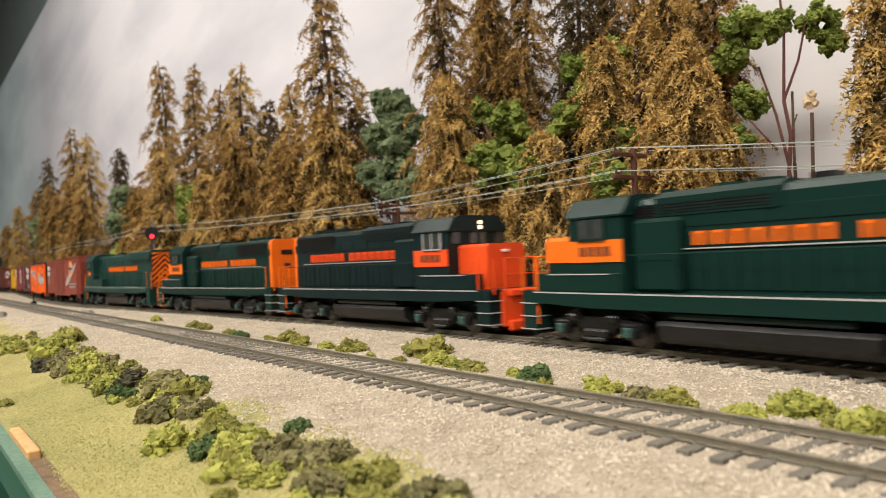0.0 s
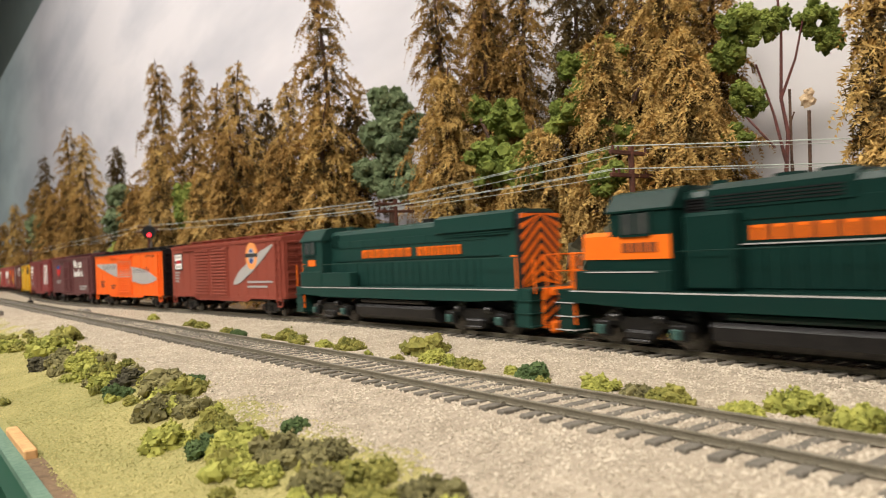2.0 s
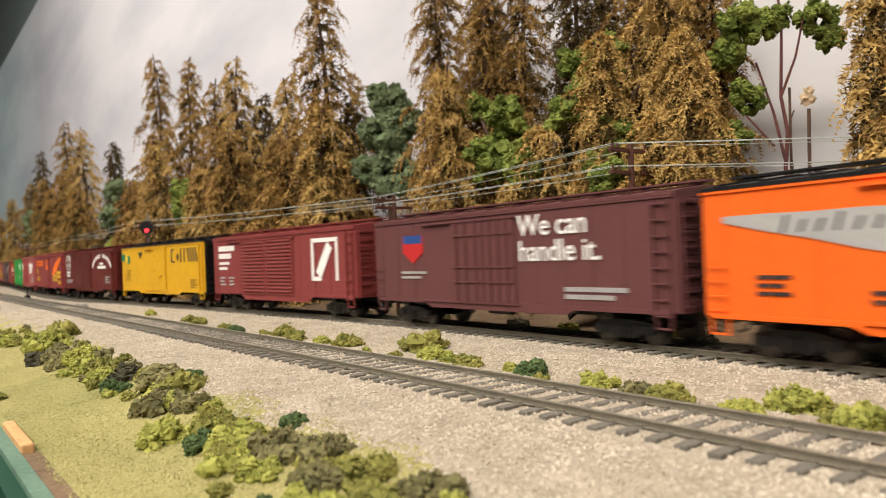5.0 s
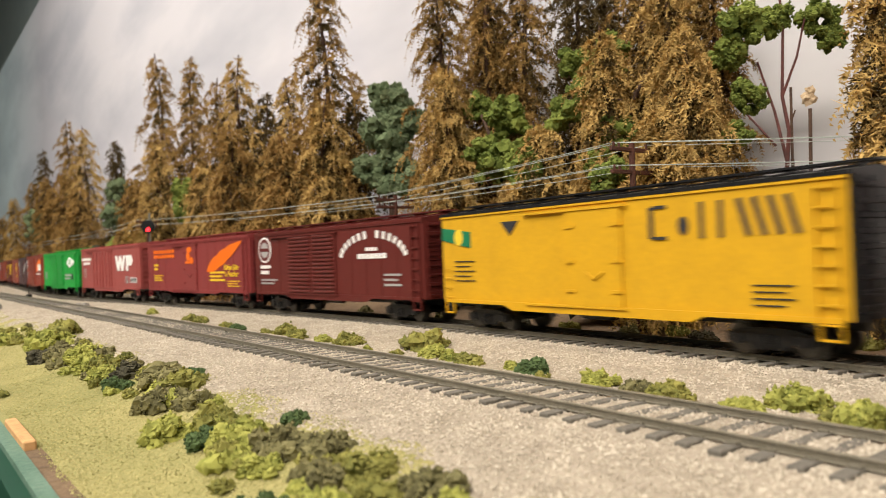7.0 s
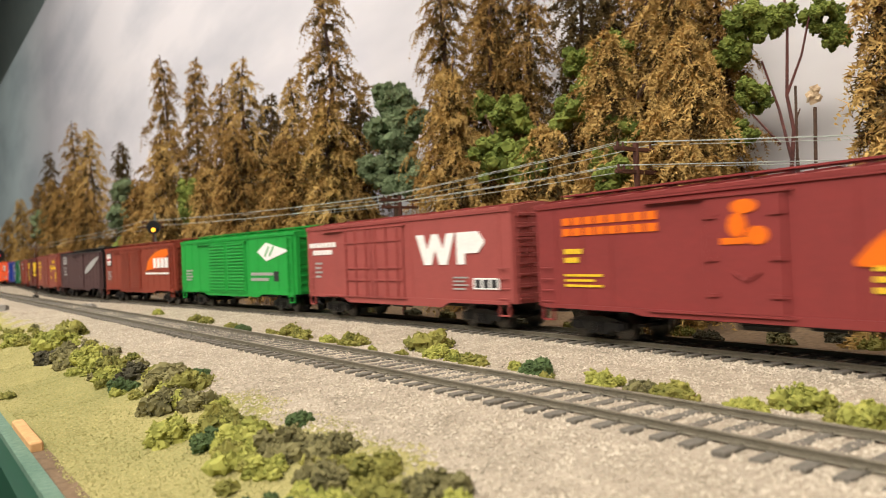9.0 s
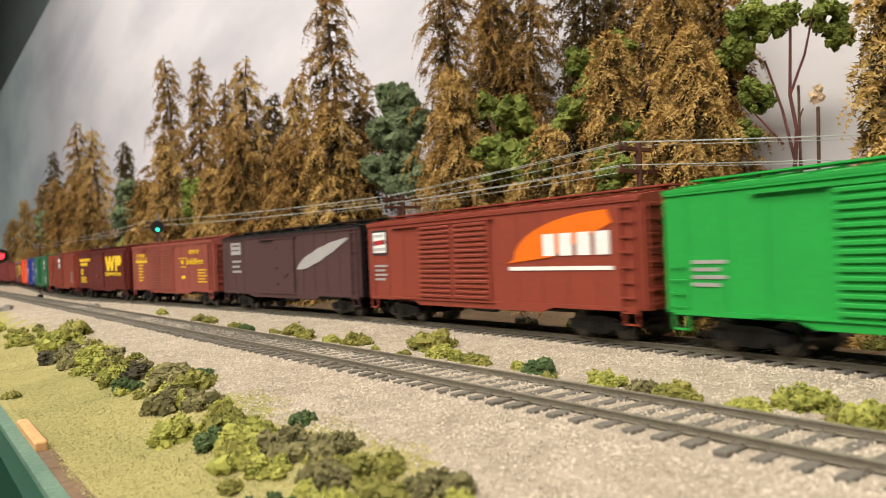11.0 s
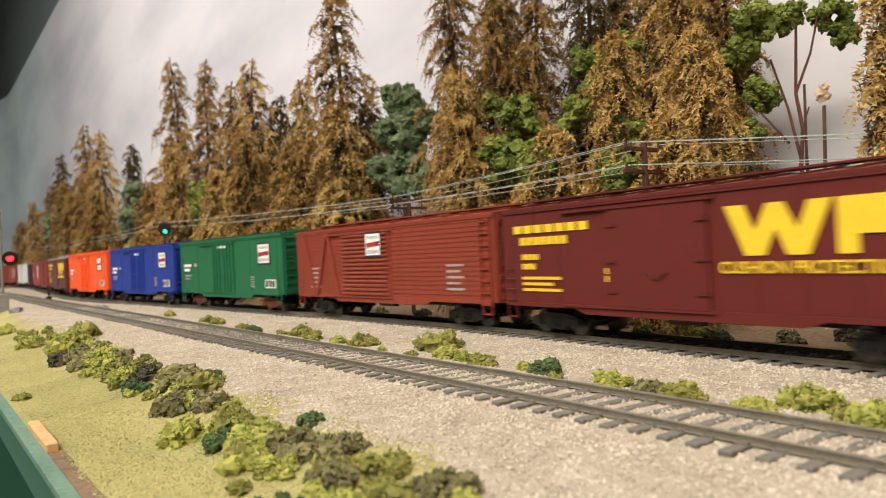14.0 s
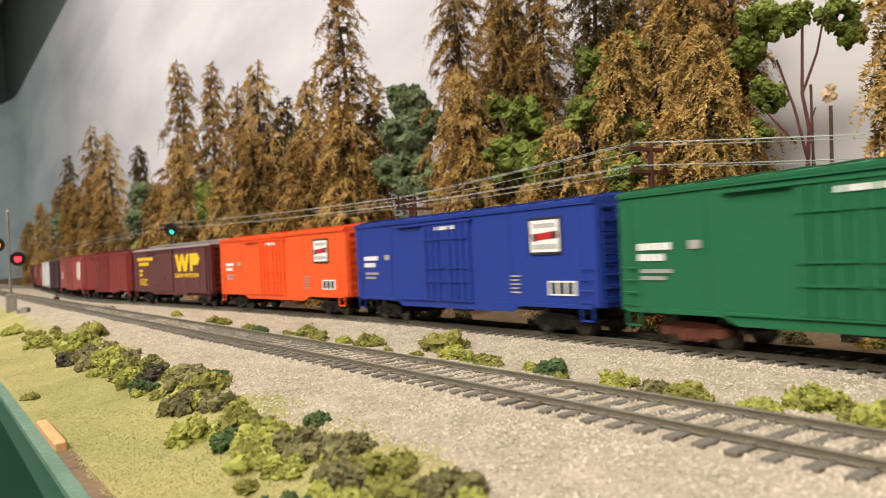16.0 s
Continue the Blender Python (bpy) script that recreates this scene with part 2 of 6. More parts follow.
slab("floor", "grey-brown floor of the train room", M_FLOOR, -5.0, 4.6, -4.0, 0.4, -1.20, -1.15)
slab("ceiling", "white flat ceiling of the train room", M_CEIL, -5.0, 4.6, -4.0, 0.4, 1.55, 1.62)
slab("wall_north", "dark grey wall above the painted backdrop", M_WALL, -5.0, 4.6, 0.24, 0.34, -1.15, 1.55)
slab("wall_west", "dark grey wall behind the far corner", M_WALL, -5.0, -4.8, -4.0, 0.24, -1.15, 1.55)
slab("wall_east", "plain wall closing the train room", M_WALL, 4.4, 4.6, -4.0, 0.24, -1.15, 1.55)
slab("wall_south", "plain wall behind the aisle", M_WALL, -4.8, 4.4, -4.0, -3.8, -1.15, 1.55)


def strip(name, path, z0, z1, thick, material, label):
    """An upright board of some thickness along a path in plan."""
    bm = bmesh.new()
    rings = []
    for i, (x, y) in enumerate(path):
        a, b = Vector(path[max(0, i - 1)]), Vector(path[min(len(path) - 1, i + 1)])
        d = (b - a).normalized()
        nx, ny = -d.y * thick, d.x * thick
        rings.append([bm.verts.new(p) for p in ((x, y, z0), (x, y, z1), (x + nx, y + ny, z1), (x + nx, y + ny, z0))])
    for a, b in zip(rings, rings[1:]):
        for k in range(4):
            bm.faces.new((a[k], b[k], b[(k + 1) % 4], a[(k + 1) % 4]))
    bm.faces.new(rings[0])
    bm.faces.new(rings[-1][::-1])
    bmesh.ops.recalc_face_normals(bm, faces=bm.faces[:])
    return tagged(link(name, bm, material), label, name, kind="structure")


COVE = [(-3.9 - 0.85 * math.sin(a), 0.205 - 0.85 * (1 - math.cos(a))) for a in np.linspace(0, math.pi / 2, 16)]
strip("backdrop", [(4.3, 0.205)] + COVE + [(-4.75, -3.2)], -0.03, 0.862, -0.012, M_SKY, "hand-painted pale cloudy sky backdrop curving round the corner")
FASCIA = [(4.2, -0.1665), (-2.36, -0.1665), (-2.395, -0.20), (-2.395, -3.0)]
strip("fascia", FASCIA, -0.30, -0.0135, 0.006, M_FASCIA, "glossy dark green fascia board along the layout's edge")
strip("fascia_lip", [(4.2, -0.1660), (-2.35, -0.1660)], -0.0133, -0.0117, 0.0032, M_FASCIA_EDGE, "worn pale green top edge of the fascia board")
chip = tagged(link("wood_chip", boxes((-0.262, -0.227, -0.1660, -0.1630, -0.0130, -0.0098), bevel=0.0004), M_CHIP),
              "splintered bare orange-brown wood block at the fascia edge", "wood block")


# ---- tracks ----
def rail_mesh(points, z):
    """A rail section swept along points of a line in plan."""
    half = [(-0.0007, -0.0016), (-0.00025, -0.0014), (-0.00022, -0.0006), (-0.0004, -0.00045), (-0.0004, -0.0001), (-0.00028, 0)]
    sec = half + [(-a, b) for a, b in reversed(half)]
    verts, faces = [], []
    n = len(sec)
    for i, (x, y) in enumerate(points):
        a, b = points[max(0, i - 1)], points[min(len(points) - 1, i + 1)]
        h = math.atan2(b[1] - a[1], b[0] - a[0])
        for u, w in sec:
            verts.append((x - math.sin(h) * u, y + math.cos(h) * u, z + w))
        if i:
            for k in range(n):
                faces.append(((i - 1) * n + k, i * n + k, i * n + (k + 1) % n, (i - 1) * n + (k + 1) % n))
    return verts, faces


TIE_PITCH = 0.0064


def track(name, label, line, z, s_lo, s_hi, view_lo, view_hi):
    """line(s, off) gives a place in plan."""
    base = empty(name, label, "track")
    base["kind"] = "structure"
    for off in (-0.0086, 0.0086):
        raw("rail", *rail_mesh([line(s, off) for s in np.arange(s_lo, s_hi, 0.02)], z), M_RAIL, base)
    bm = box(bmesh.new(), -0.00130, 0.00130, -0.0149, 0.0149, -0.0022, 0, bevel=0.0002)
    me = bpy.data.meshes.new("tie")
    bm.to_mesh(me)
    bm.free()
    me.materials.append(M_TIE)
    plate = boxes((-0.0009, 0.0009, -0.0100, -0.0072, 0, 0.0003), (-0.0009, 0.0009, 0.0072, 0.0100, 0, 0.0003))
    pm = bpy.data.meshes.new("tie_plate")
    plate.to_mesh(pm)
    plate.free()
    pm.materials.append(M_RAIL)
    verts, faces = [], []
    rng = random.Random(4)
    for s in np.arange(s_lo, s_hi, TIE_PITCH):
        (x, y), (x2, y2) = line(s, 0), line(s + 0.002, 0)
        h = math.degrees(math.atan2(y2 - y, x2 - x)) + rng.uniform(-1.6, 1.6)
        dy = rng.uniform(-0.0005, 0.0005)
        m = pose(x, y + dy, z - 0.0015 + rng.uniform(-0.0001, 0.0001), 0, 0, h)
        if view_lo < s < view_hi:
            t = shared("tie", me, base, m)
            shared("tie_plate", pm, t)
        else:
            b = len(verts)
            for cx, cy, cz in ((-1, -1, -1), (1, -1, -1), (1, 1, -1), (-1, 1, -1), (-1, -1, 1), (1, -1, 1), (1, 1, 1), (-1, 1, 1)):
                verts.append(m @ Vector((cx * 0.00130, cy * 0.0149, -0.0008 + cz * 0.0008)))
            faces += [tuple(b + k for k in f) for f in ((4, 5, 6, 7), (0, 1, 5, 4), (1, 2, 6, 5), (2, 3, 7, 6), (3, 0, 4, 7))]
    rest = raw("far_ties", verts, faces, M_TIE, base)
    rest["kind"] = "stuff"


track("main_track", "dark weathered main line track in pale ballast", beside, 0.0, -5.5, 3.9, -1.35, 0.1)
track("siding_track", "weathered front track with dark ties in pale ballast", lambda s, off: (s, NEAR_Y + off), NEAR_Z, -2.3, 4.1, -1.35, 0.1)


def grains(name, label, count, xs, ys, sizes, material, seed, keep=lambda x, y: True, lift=0.0):
    """Loose grains lying on the ground, each a small uneven octahedron."""
    rng = np.random.default_rng(seed)
    verts, faces = [], []
    tri = np.array([(0, 2, 4), (2, 1, 4), (1, 3, 4), (3, 0, 4)])
    axes = np.array([(1, 0, 0), (-1, 0, 0), (0, 1, 0), (0, -1, 0), (0, 0, 1), (0, 0, -1)], float)
    done = 0
    while done < count:
        u = rng.random()
        x = xs[1] - (xs[1] - xs[0]) * u**1.6
        y = rng.uniform(*ys)
        if not keep(x, y):
            continue
        r = rng.uniform(*sizes)
        a = rng.uniform(0, 6.283)
        c, k = math.cos(a), math.sin(a)
        p = axes * r * rng.uniform(0.6, 1.25, (6, 1)) + rng.uniform(-0.3, 0.3, (6, 3)) * r
        p = np.stack([c * p[:, 0] - k * p[:, 1], k * p[:, 0] + c * p[:, 1], p[:, 2] * 0.8], 1)
        p += (x, y, ground_z(x, y) + 0.2 * r + lift)
        faces.append(tri + 6 * done)
        verts.append(p)
        done += 1
    ob = raw(name, np.concatenate(verts).tolist(), np.concatenate(faces).tolist(), material)
    return tagged(ob, label, "gravel", kind="stuff")


def clear_of_rails(x, y):
    near, far = abs(abs(y - NEAR_Y) - 0.0086), abs(abs(y - main_at(x)[1]) - 0.0086)
    return near > 0.0012 and far > 0.0012 and y + noise.noise(Vector((x * 40, y * 40, 0))) * 0.010 > -0.124


grains("ballast_gravel", "pale pinkish beige ballast stones between the ties", 105000, (-0.75, 0.0), (-0.128, 0.045), (0.00024, 0.00054), M_STONE, 3, clear_of_rails)
grains("turf_grain", "yellow-green ground foam turf with fine crumbs", 36000, (-0.55, -0.06), (-0.1635, -0.112), (0.00015, 0.00038), M_TUFT, 5,
       lambda x, y: y + noise.noise(Vector((x * 40, y * 40, 0))) * 0.016 < -0.115)


# ---- paints of the train ----
P_GREEN = paint("loco_green", (0.0036, 0.0215, 0.0170), 0.30)
P_DARKGREEN = paint("loco_blue_green", (0.0050, 0.0150, 0.0155), 0.30)
P_OLIVE = paint("loco_faded_green", (0.009, 0.038, 0.031), 0.36)
P_ORANGE = paint("orange", (0.86, 0.15, 0.008), 0.5)
P_REDORANGE = paint("red_orange", (0.80, 0.075, 0.012), 0.5)
P_PEACH = paint("peach_orange", (0.80, 0.30, 0.095), 0.6)
C_DIGIT = paint("brown_digits", (0.16, 0.045, 0.015), 0.6)
P_WHITE = paint("white_lettering", (0.78, 0.77, 0.74), 0.6)
P_SILVER = paint("silver_grey", (0.36, 0.35, 0.34), 0.5)
P_YELLOW = paint("yellow_lettering", (0.80, 0.52, 0.03), 0.6)
P_INK = paint("dark_lettering", (0.03, 0.03, 0.032), 0.6)
P_GREENMARK = paint("green_mark", (0.01, 0.16, 0.07), 0.6)
P_BLUEMARK = paint("blue_mark", (0.02, 0.06, 0.22), 0.6)
P_REDMARK = paint("red_mark", (0.45, 0.02, 0.02), 0.6)
M_HEAD = glow("warm_lamp", (1.0, 0.75, 0.45), 3.0)


# ---- flat marks: outlines in x, z laid on a side ----
def rect(x, z, w, h):
    return [(x - w / 2, z - h / 2), (x + w / 2, z - h / 2), (x + w / 2, z + h / 2), (x - w / 2, z + h / 2)]


def oval(x, z, rx, rz, n=20):
    return [(x + rx * math.cos(2 * math.pi * i / n), z + rz * math.sin(2 * math.pi * i / n)) for i in range(n)]


def stroke(x0, z0, x1, z1, t):
    d = Vector((x1 - x0, z1 - z0)).normalized() * t / 2
    return [(x0 - d.y, z0 + d.x), (x0 + d.y, z0 - d.x), (x1 + d.y, z1 - d.x), (x1 - d.y, z1 + d.x)]


def row(x0, x1, z, h, n):
    """A line of writing as a row of plain bars."""
    p = (x1 - x0) / n
    return [rect(x0 + (i + 0.5) * p, z, p * 0.74, h) for i in range(n)]


def slants(x0, x1, z0, z1, t, n=2):
    """Parallel slanted bars."""
    p = (x1 - x0) / n
    return [stroke(x0 + i * p + p * 0.15, z1, x0 + i * p + p * 0.80, z0, t) for i in range(n)]


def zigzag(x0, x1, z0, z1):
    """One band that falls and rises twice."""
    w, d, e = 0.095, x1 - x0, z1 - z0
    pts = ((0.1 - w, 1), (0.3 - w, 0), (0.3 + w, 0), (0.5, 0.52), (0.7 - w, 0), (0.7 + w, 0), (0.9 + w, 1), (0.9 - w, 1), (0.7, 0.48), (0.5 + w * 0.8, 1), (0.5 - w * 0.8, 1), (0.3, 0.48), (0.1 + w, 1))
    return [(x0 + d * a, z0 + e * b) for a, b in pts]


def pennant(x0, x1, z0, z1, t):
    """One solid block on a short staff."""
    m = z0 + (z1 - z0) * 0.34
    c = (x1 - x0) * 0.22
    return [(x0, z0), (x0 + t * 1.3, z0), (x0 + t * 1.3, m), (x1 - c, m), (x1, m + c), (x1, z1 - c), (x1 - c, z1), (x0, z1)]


def feather(x0, z0, x1, z1, fat):
    a, b = Vector((x0, z0)), Vector((x1, z1))
    n = Vector((-(b - a).y, (b - a).x)).normalized()
    up, down = [], []
    for i in range(13):
        k = i / 12
        w = fat * (math.sin(math.pi * min(1, k * 1.02) ** 0.75) ** 0.6) * (0.88 if i % 3 == 1 else 1.0) if 0 < i < 12 else fat * 0.12
        c = a.lerp(b, k)
        up.append(tuple(c + n * w))
        down.append(tuple(c - n * w * 0.8))
    return [up + down[::-1]]


def mark(parent, name, outlines, material, y, label="", order=1):
    bm = bmesh.new()
    t = 0.00022 + 0.00005 * order
    for o in outlines:
        f = [bm.verts.new((px, y - t, pz)) for px, pz in o]
        g = [bm.verts.new((px, y + 0.0003, pz)) for px, pz in o]
        bm.faces.new(f)
        for i in range(len(o)):
            bm.faces.new((f[i], f[(i + 1) % len(o)], g[(i + 1) % len(o)], g[i]))
    bmesh.ops.recalc_face_normals(bm, faces=bm.faces[:])
    return part(name, bm, material, parent, label)


def words(parent, text, x, z, size, material, y, slope=0.0):
    cu = bpy.data.curves.new("lettering", "FONT")
    cu.body, cu.size, cu.extrude, cu.offset = text, size, 0.0001, 0.00006
    cu.space_line, cu.shear = 0.85, slope
    cu.materials.append(material)
    ob = new("lettering", cu)
    ob.parent = parent
    ob.matrix_local = pose(x, y - 0.0003, z, 90, 0, 0)
    return ob


# ---- running gear, built once and shared ----
def mesh_of(name, bm, material):
    me = bpy.data.meshes.new(name)
    bm.to_mesh(me)
    bm.free()
    me.materials.append(material)
    return me


def wheel_mesh(r):
    bm = bmesh.new()
    cyl(bm, (0, -0.0012, 0), (0, 0.0010, 0), r, r, 24)
    cyl(bm, (0, 0.0010, 0), (0, 0.0016, 0), r * 1.1, r * 1.1, 24)
    cyl(bm, (0, -0.0018, 0), (0, -0.0012, 0), r * 0.84, r * 0.9, 24)
    cyl(bm, (0, -0.0024, 0), (0, -0.0018, 0), r * 0.3, r * 0.4, 12)
    return mesh_of("wheel", bm, M_WHEEL)


def freight_frame():
    """A cast side frame with spring nest and bearing caps."""
    hw = 0.0098
    bm = prism([(-hw - 0.003, 0.0066), (-hw + 0.002, 0.0078), (-0.003, 0.0082), (0.003, 0.0082), (hw - 0.002, 0.0078), (hw + 0.003, 0.0066), (hw + 0.003, 0.0040),
                (hw - 0.003, 0.0042), (0.0045, 0.0022), (-0.0045, 0.0022), (-hw + 0.003, 0.0042), (-hw - 0.003, 0.0040)], -0.0006, 0.0008)
    for x in (-hw, hw):
        box(bm, x - 0.0018, x + 0.0018, -0.0014, 0.0004, 0.0034, 0.0066, 0.0003)
    for x in (-0.0016, 0, 0.0016):
        cyl(bm, (x, -0.0009, 0.0030), (x, -0.0009, 0.0062), 0.0007, 0.0007, 8)
    return mesh_of("side_frame", bm, M_TRUCK)


def loco_frame():
    """A heavy swing-hanger side frame with leaf spring and brake cylinder."""
    hw = 0.0158
    bm = prism([(-hw - 0.005, 0.0088), (-0.008, 0.0102), (0.008, 0.0102), (hw + 0.005, 0.0088), (hw + 0.005, 0.0066), (0.009, 0.0072), (0.006, 0.0046),
                (-0.006, 0.0046), (-0.009, 0.0072), (-hw - 0.005, 0.0066)], -0.0010, 0.0010)
    for x in (-hw, hw):
        box(bm, x - 0.0028, x + 0.0028, -0.0022, 0.0006, 0.0034, 0.0086, 0.0005)
        cyl(bm, (x, -0.0030, 0.0056), (x, -0.0020, 0.0056), 0.0017, 0.0017, 10)
    box(bm, -0.0055, 0.0055, -0.0026, 0.0004, 0.0030, 0.0062, 0.0008)
    box(bm, -0.0044, 0.0044, -0.0030, 0.0004, 0.0022, 0.0034, 0.0005)
    for x in (-0.0095, 0.0095):
        cyl(bm, (x - 0.002, -0.0022, 0.0100), (x + 0.002, -0.0022, 0.0100), 0.0013, 0.0013, 10)
    return mesh_of("side_frame", bm, M_TRUCK)


WHEEL, LOCO_WHEEL = wheel_mesh(0.0047), wheel_mesh(0.0058)
FRAME, LOCO_FRAME = freight_frame(), loco_frame()
AXLE = mesh_of("axle", rods(((0, -0.0085, 0), (0, 0.0085, 0), 0.0009)), M_TRUCK)
BEARING_CAP = mesh_of("bearing_cap", boxes((-0.0017, 0.0017, -0.0007, 0.0007, -0.0016, 0.0016), bevel=0.0003), mat("teal_cap", (0.05, 0.115, 0.10), (0.02, 0.05, 0.045), 300, 0.5, 0.2))
FRAME_RUST = FRAME.copy()
FRAME_RUST.materials[0] = mat("truck_rust", (0.20, 0.06, 0.04), (0.10, 0.04, 0.03), 200, 0.8, 0.3)


def truck(parent, x, loco=False, frame_mesh=None):
    half, r, fy = (0.0158, 0.0058, 0.0135) if loco else (0.0098, 0.0047, 0.0125)
    bm = boxes((-0.004, 0.004, -fy, fy, 0.0045, 0.0085), bevel=0.0004)
    t = part("truck", bm, M_TRUCK, parent)
    t.matrix_local = pose(x, 0, 0)
    fm = frame_mesh or (LOCO_FRAME if loco else FRAME)
    for side in (0, 180):
        shared("side_frame", fm, t, pose(0, -fy if side == 0 else fy, 0, 0, 0, side))
    for wx in (-half, half):
        shared("axle", AXLE, t, pose(wx, 0, r))
        for side in (0, 180):
            if loco:
                shared("bearing_cap", BEARING_CAP, t, pose(wx, -fy - 0.0030 if side == 0 else fy + 0.0030, r, 0, 0, side), "pale teal bearing cap")
            shared("wheel", LOCO_WHEEL if loco else WHEEL, t, pose(wx, -0.0087 if side == 0 else 0.0087, r, 0, 0, side))
    return t


COUPLER = mesh_of("coupler", boxes((0, 0.006, -0.0011, 0.0011, 0.0082, 0.0104), (0.005, 0.0084, -0.0022, 0.0004, 0.0074, 0.0112), (0.0066, 0.0084, -0.0022, 0.0018, 0.0074, 0.0112), bevel=0.0003), M_TRUCK)
HOSE = mesh_of("air_hose", rods(((0, -0.003, 0.0085), (0.002, -0.0034, 0.0055), 0.0004), ((0.002, -0.0034, 0.0055), (0.0045, -0.003, 0.0045), 0.0004)), M_BLACK)
BRAKE_WHEEL = None


def brake_wheel_mesh():
    bm = bmesh.new()
    n = 16
    for i in range(n):
        a, b = 2 * math.pi * i / n, 2 * math.pi * (i + 1) / n
        cyl(bm, (0, 0.0028 * math.cos(a), 0.0028 * math.sin(a)), (0, 0.0028 * math.cos(b), 0.0028 * math.sin(b)), 0.0002, 0.0002, 5)
    for a in (0.3, 1.87, 3.44, 5.0):
        cyl(bm, (0, 0, 0), (0, 0.0028 * math.cos(a), 0.0028 * math.sin(a)), 0.00016, 0.00016, 5)
    return mesh_of("brake_wheel", bm, M_TRUCK)


BRAKE_WHEEL = brake_wheel_mesh()


def ladder(parent, x, w, z0, z1, y, rungs, material):
    bm = bmesh.new()
    for dx in (-w / 2, w / 2):
        box(bm, x + dx - 0.0002, x + dx + 0.0002, y - 0.0010, y, z0, z1)
    for z in np.linspace(z0 + 0.0012, z1 - 0.0012, rungs):
        box(bm, x - w / 2, x + w / 2, y - 0.0011, y - 0.0006, z - 0.00025, z + 0.00025)
    return part("ladder", bm, material, parent)


HW = 0.0175


def boxcar(label, length, side, roof, ends, doors, door_style="rib", ribs=(), end_ladder="ladder", sill_drop=0.0018, height=0.0480, frame_mesh=None, braced=False, boards=False, name="boxcar"):
    """One freight car; x forward, z from the rail head. doors: (x0, x1) spans on each side."""
    car = empty(name, label, "boxcar", "freight cars of the train")
    h = length / 2
    z0 = 0.0112
    body = part("body", box(bmesh.new(), -h, h, -HW, HW, z0, height, 0.0004), side, car)
    # side sill, deeper between the trucks
    for y in (-HW, HW):
        s = 0.0003 if y > 0 else -0.0003
        out = [(-h + 0.002, z0 + 0.001), (-h + 0.002, z0 - 0.0004), (-0.045, z0 - 0.0004), (-0.040, z0 - 0.0004 - sill_drop), (0.040, z0 - 0.0004 - sill_drop), (0.045, z0 - 0.0004), (h - 0.002, z0 - 0.0004), (h - 0.002, z0 + 0.001)]
        part("side_sill", prism(out, y + s - 0.0003, y + s + 0.0003), side, car)
    # roof with seam caps, eave strip and running board
    e = HW + 0.0006
    part("roof", loft([(-e, height - 0.0008), (-e, height + 0.0003), (0, height + 0.0024), (e, height + 0.0003), (e, height - 0.0008)], -h - 0.0004, h + 0.0004), roof, car)
    caps = bmesh.new()
    for x in np.linspace(-h + 0.006, h - 0.006, 13):
        for sgn in (-1, 1):
            got = prism([(-e, height + 0.0001), (-e, height + 0.0009), (0, height + 0.0030), (0, height + 0.0022)], x - 0.0005, x + 0.0005)
            for v in got.verts:
                v.co = Vector((v.co.y, -sgn * v.co.x, v.co.z))
            tmp = bpy.data.meshes.new("tmp")
            got.to_mesh(tmp)
            got.free()
            caps.from_mesh(tmp)
            bpy.data.meshes.remove(tmp)
    part("roof_seams", caps, roof, car)
    rb = bmesh.new()
    for y in () if not end_ladder else (-0.0024, 0, 0.0024):
        box(rb, -h - 0.001, h + 0.001, y - 0.0010, y + 0.0010, height + 0.0034, height + 0.0040)
    for x in () if not end_ladder else np.linspace(-h + 0.004, h - 0.004, 9):
        box(rb, x - 0.0004, x + 0.0004, -0.003, 0.003, height + 0.0022, height + 0.0034)
    if end_ladder:
        part("running_board", rb, roof, car)
    else:
        rb.free()
    # ends with pressed ribs and corner posts
    for sx in (-1, 1):
        x = sx * h
        wall = part("end_wall", box(bmesh.new(), x - 0.0002 if sx > 0 else x - 0.0006, x + 0.0006 if sx > 0 else x + 0.0002, -HW + 0.0004, HW - 0.0004, z0, height - 0.0003), ends, car)
        if sx < 0:
            rib_me = mesh_of("end_rib", rods(((0, -HW + 0.002, 0), (0, HW - 0.002, 0), 0.0012)), ends)
        for z in np.linspace(z0 + 0.003, height - 0.003, 9):
            shared("end_rib", rib_me, wall, pose(x, 0, z))
        lad = bmesh.new()
        for dy in (-0.0155, -0.0085):
            box(lad, x + sx * 0.0012 - 0.0003, x + sx * 0.0012 + 0.0003, dy - 0.0002, dy + 0.0002, z0, height - 0.001)
        for z in np.linspace(z0 + 0.002, height - 0.003, 8):
            box(lad, x + sx * 0.0017 - 0.0003, x + sx * 0.0017 + 0.0003, -0.0155, -0.0085, z - 0.00025, z + 0.00025)
        part("end_ladder", lad, ends, car)
        shared("coupler", COUPLER, car, pose(x - sx * 0.001, 0, 0, 0, 0, 0 if sx > 0 else 180))
        shared("air_hose", HOSE, car, pose(x, 0, 0, 0, 0, 0 if sx > 0 else 180))
    shared("brake_wheel", BRAKE_WHEEL, car, pose(h + 0.0030, 0.005, height - 0.008))
    # side ladders at the corners, with grab irons at the far corner
    for y, sg in ((-HW, 1), (HW, -1)):
        if end_ladder == "ladder":
            lad = ladder(car, 0, 0.0060, z0 - 0.002, height - 0.002, 0, 8, side)
            lad.matrix_local = pose(sg * (h - 0.0050), y, 0, 0, 0, 0 if sg > 0 else 180)
        grabs = bmesh.new()
        for z in np.linspace(z0 + 0.002, z0 + 0.014, 4):
            cyl(grabs, (-0.0028, -0.0008, z), (0.0028, -0.0008, z), 0.00022, None, 5)
        g = part("grab_irons", grabs, side, car)
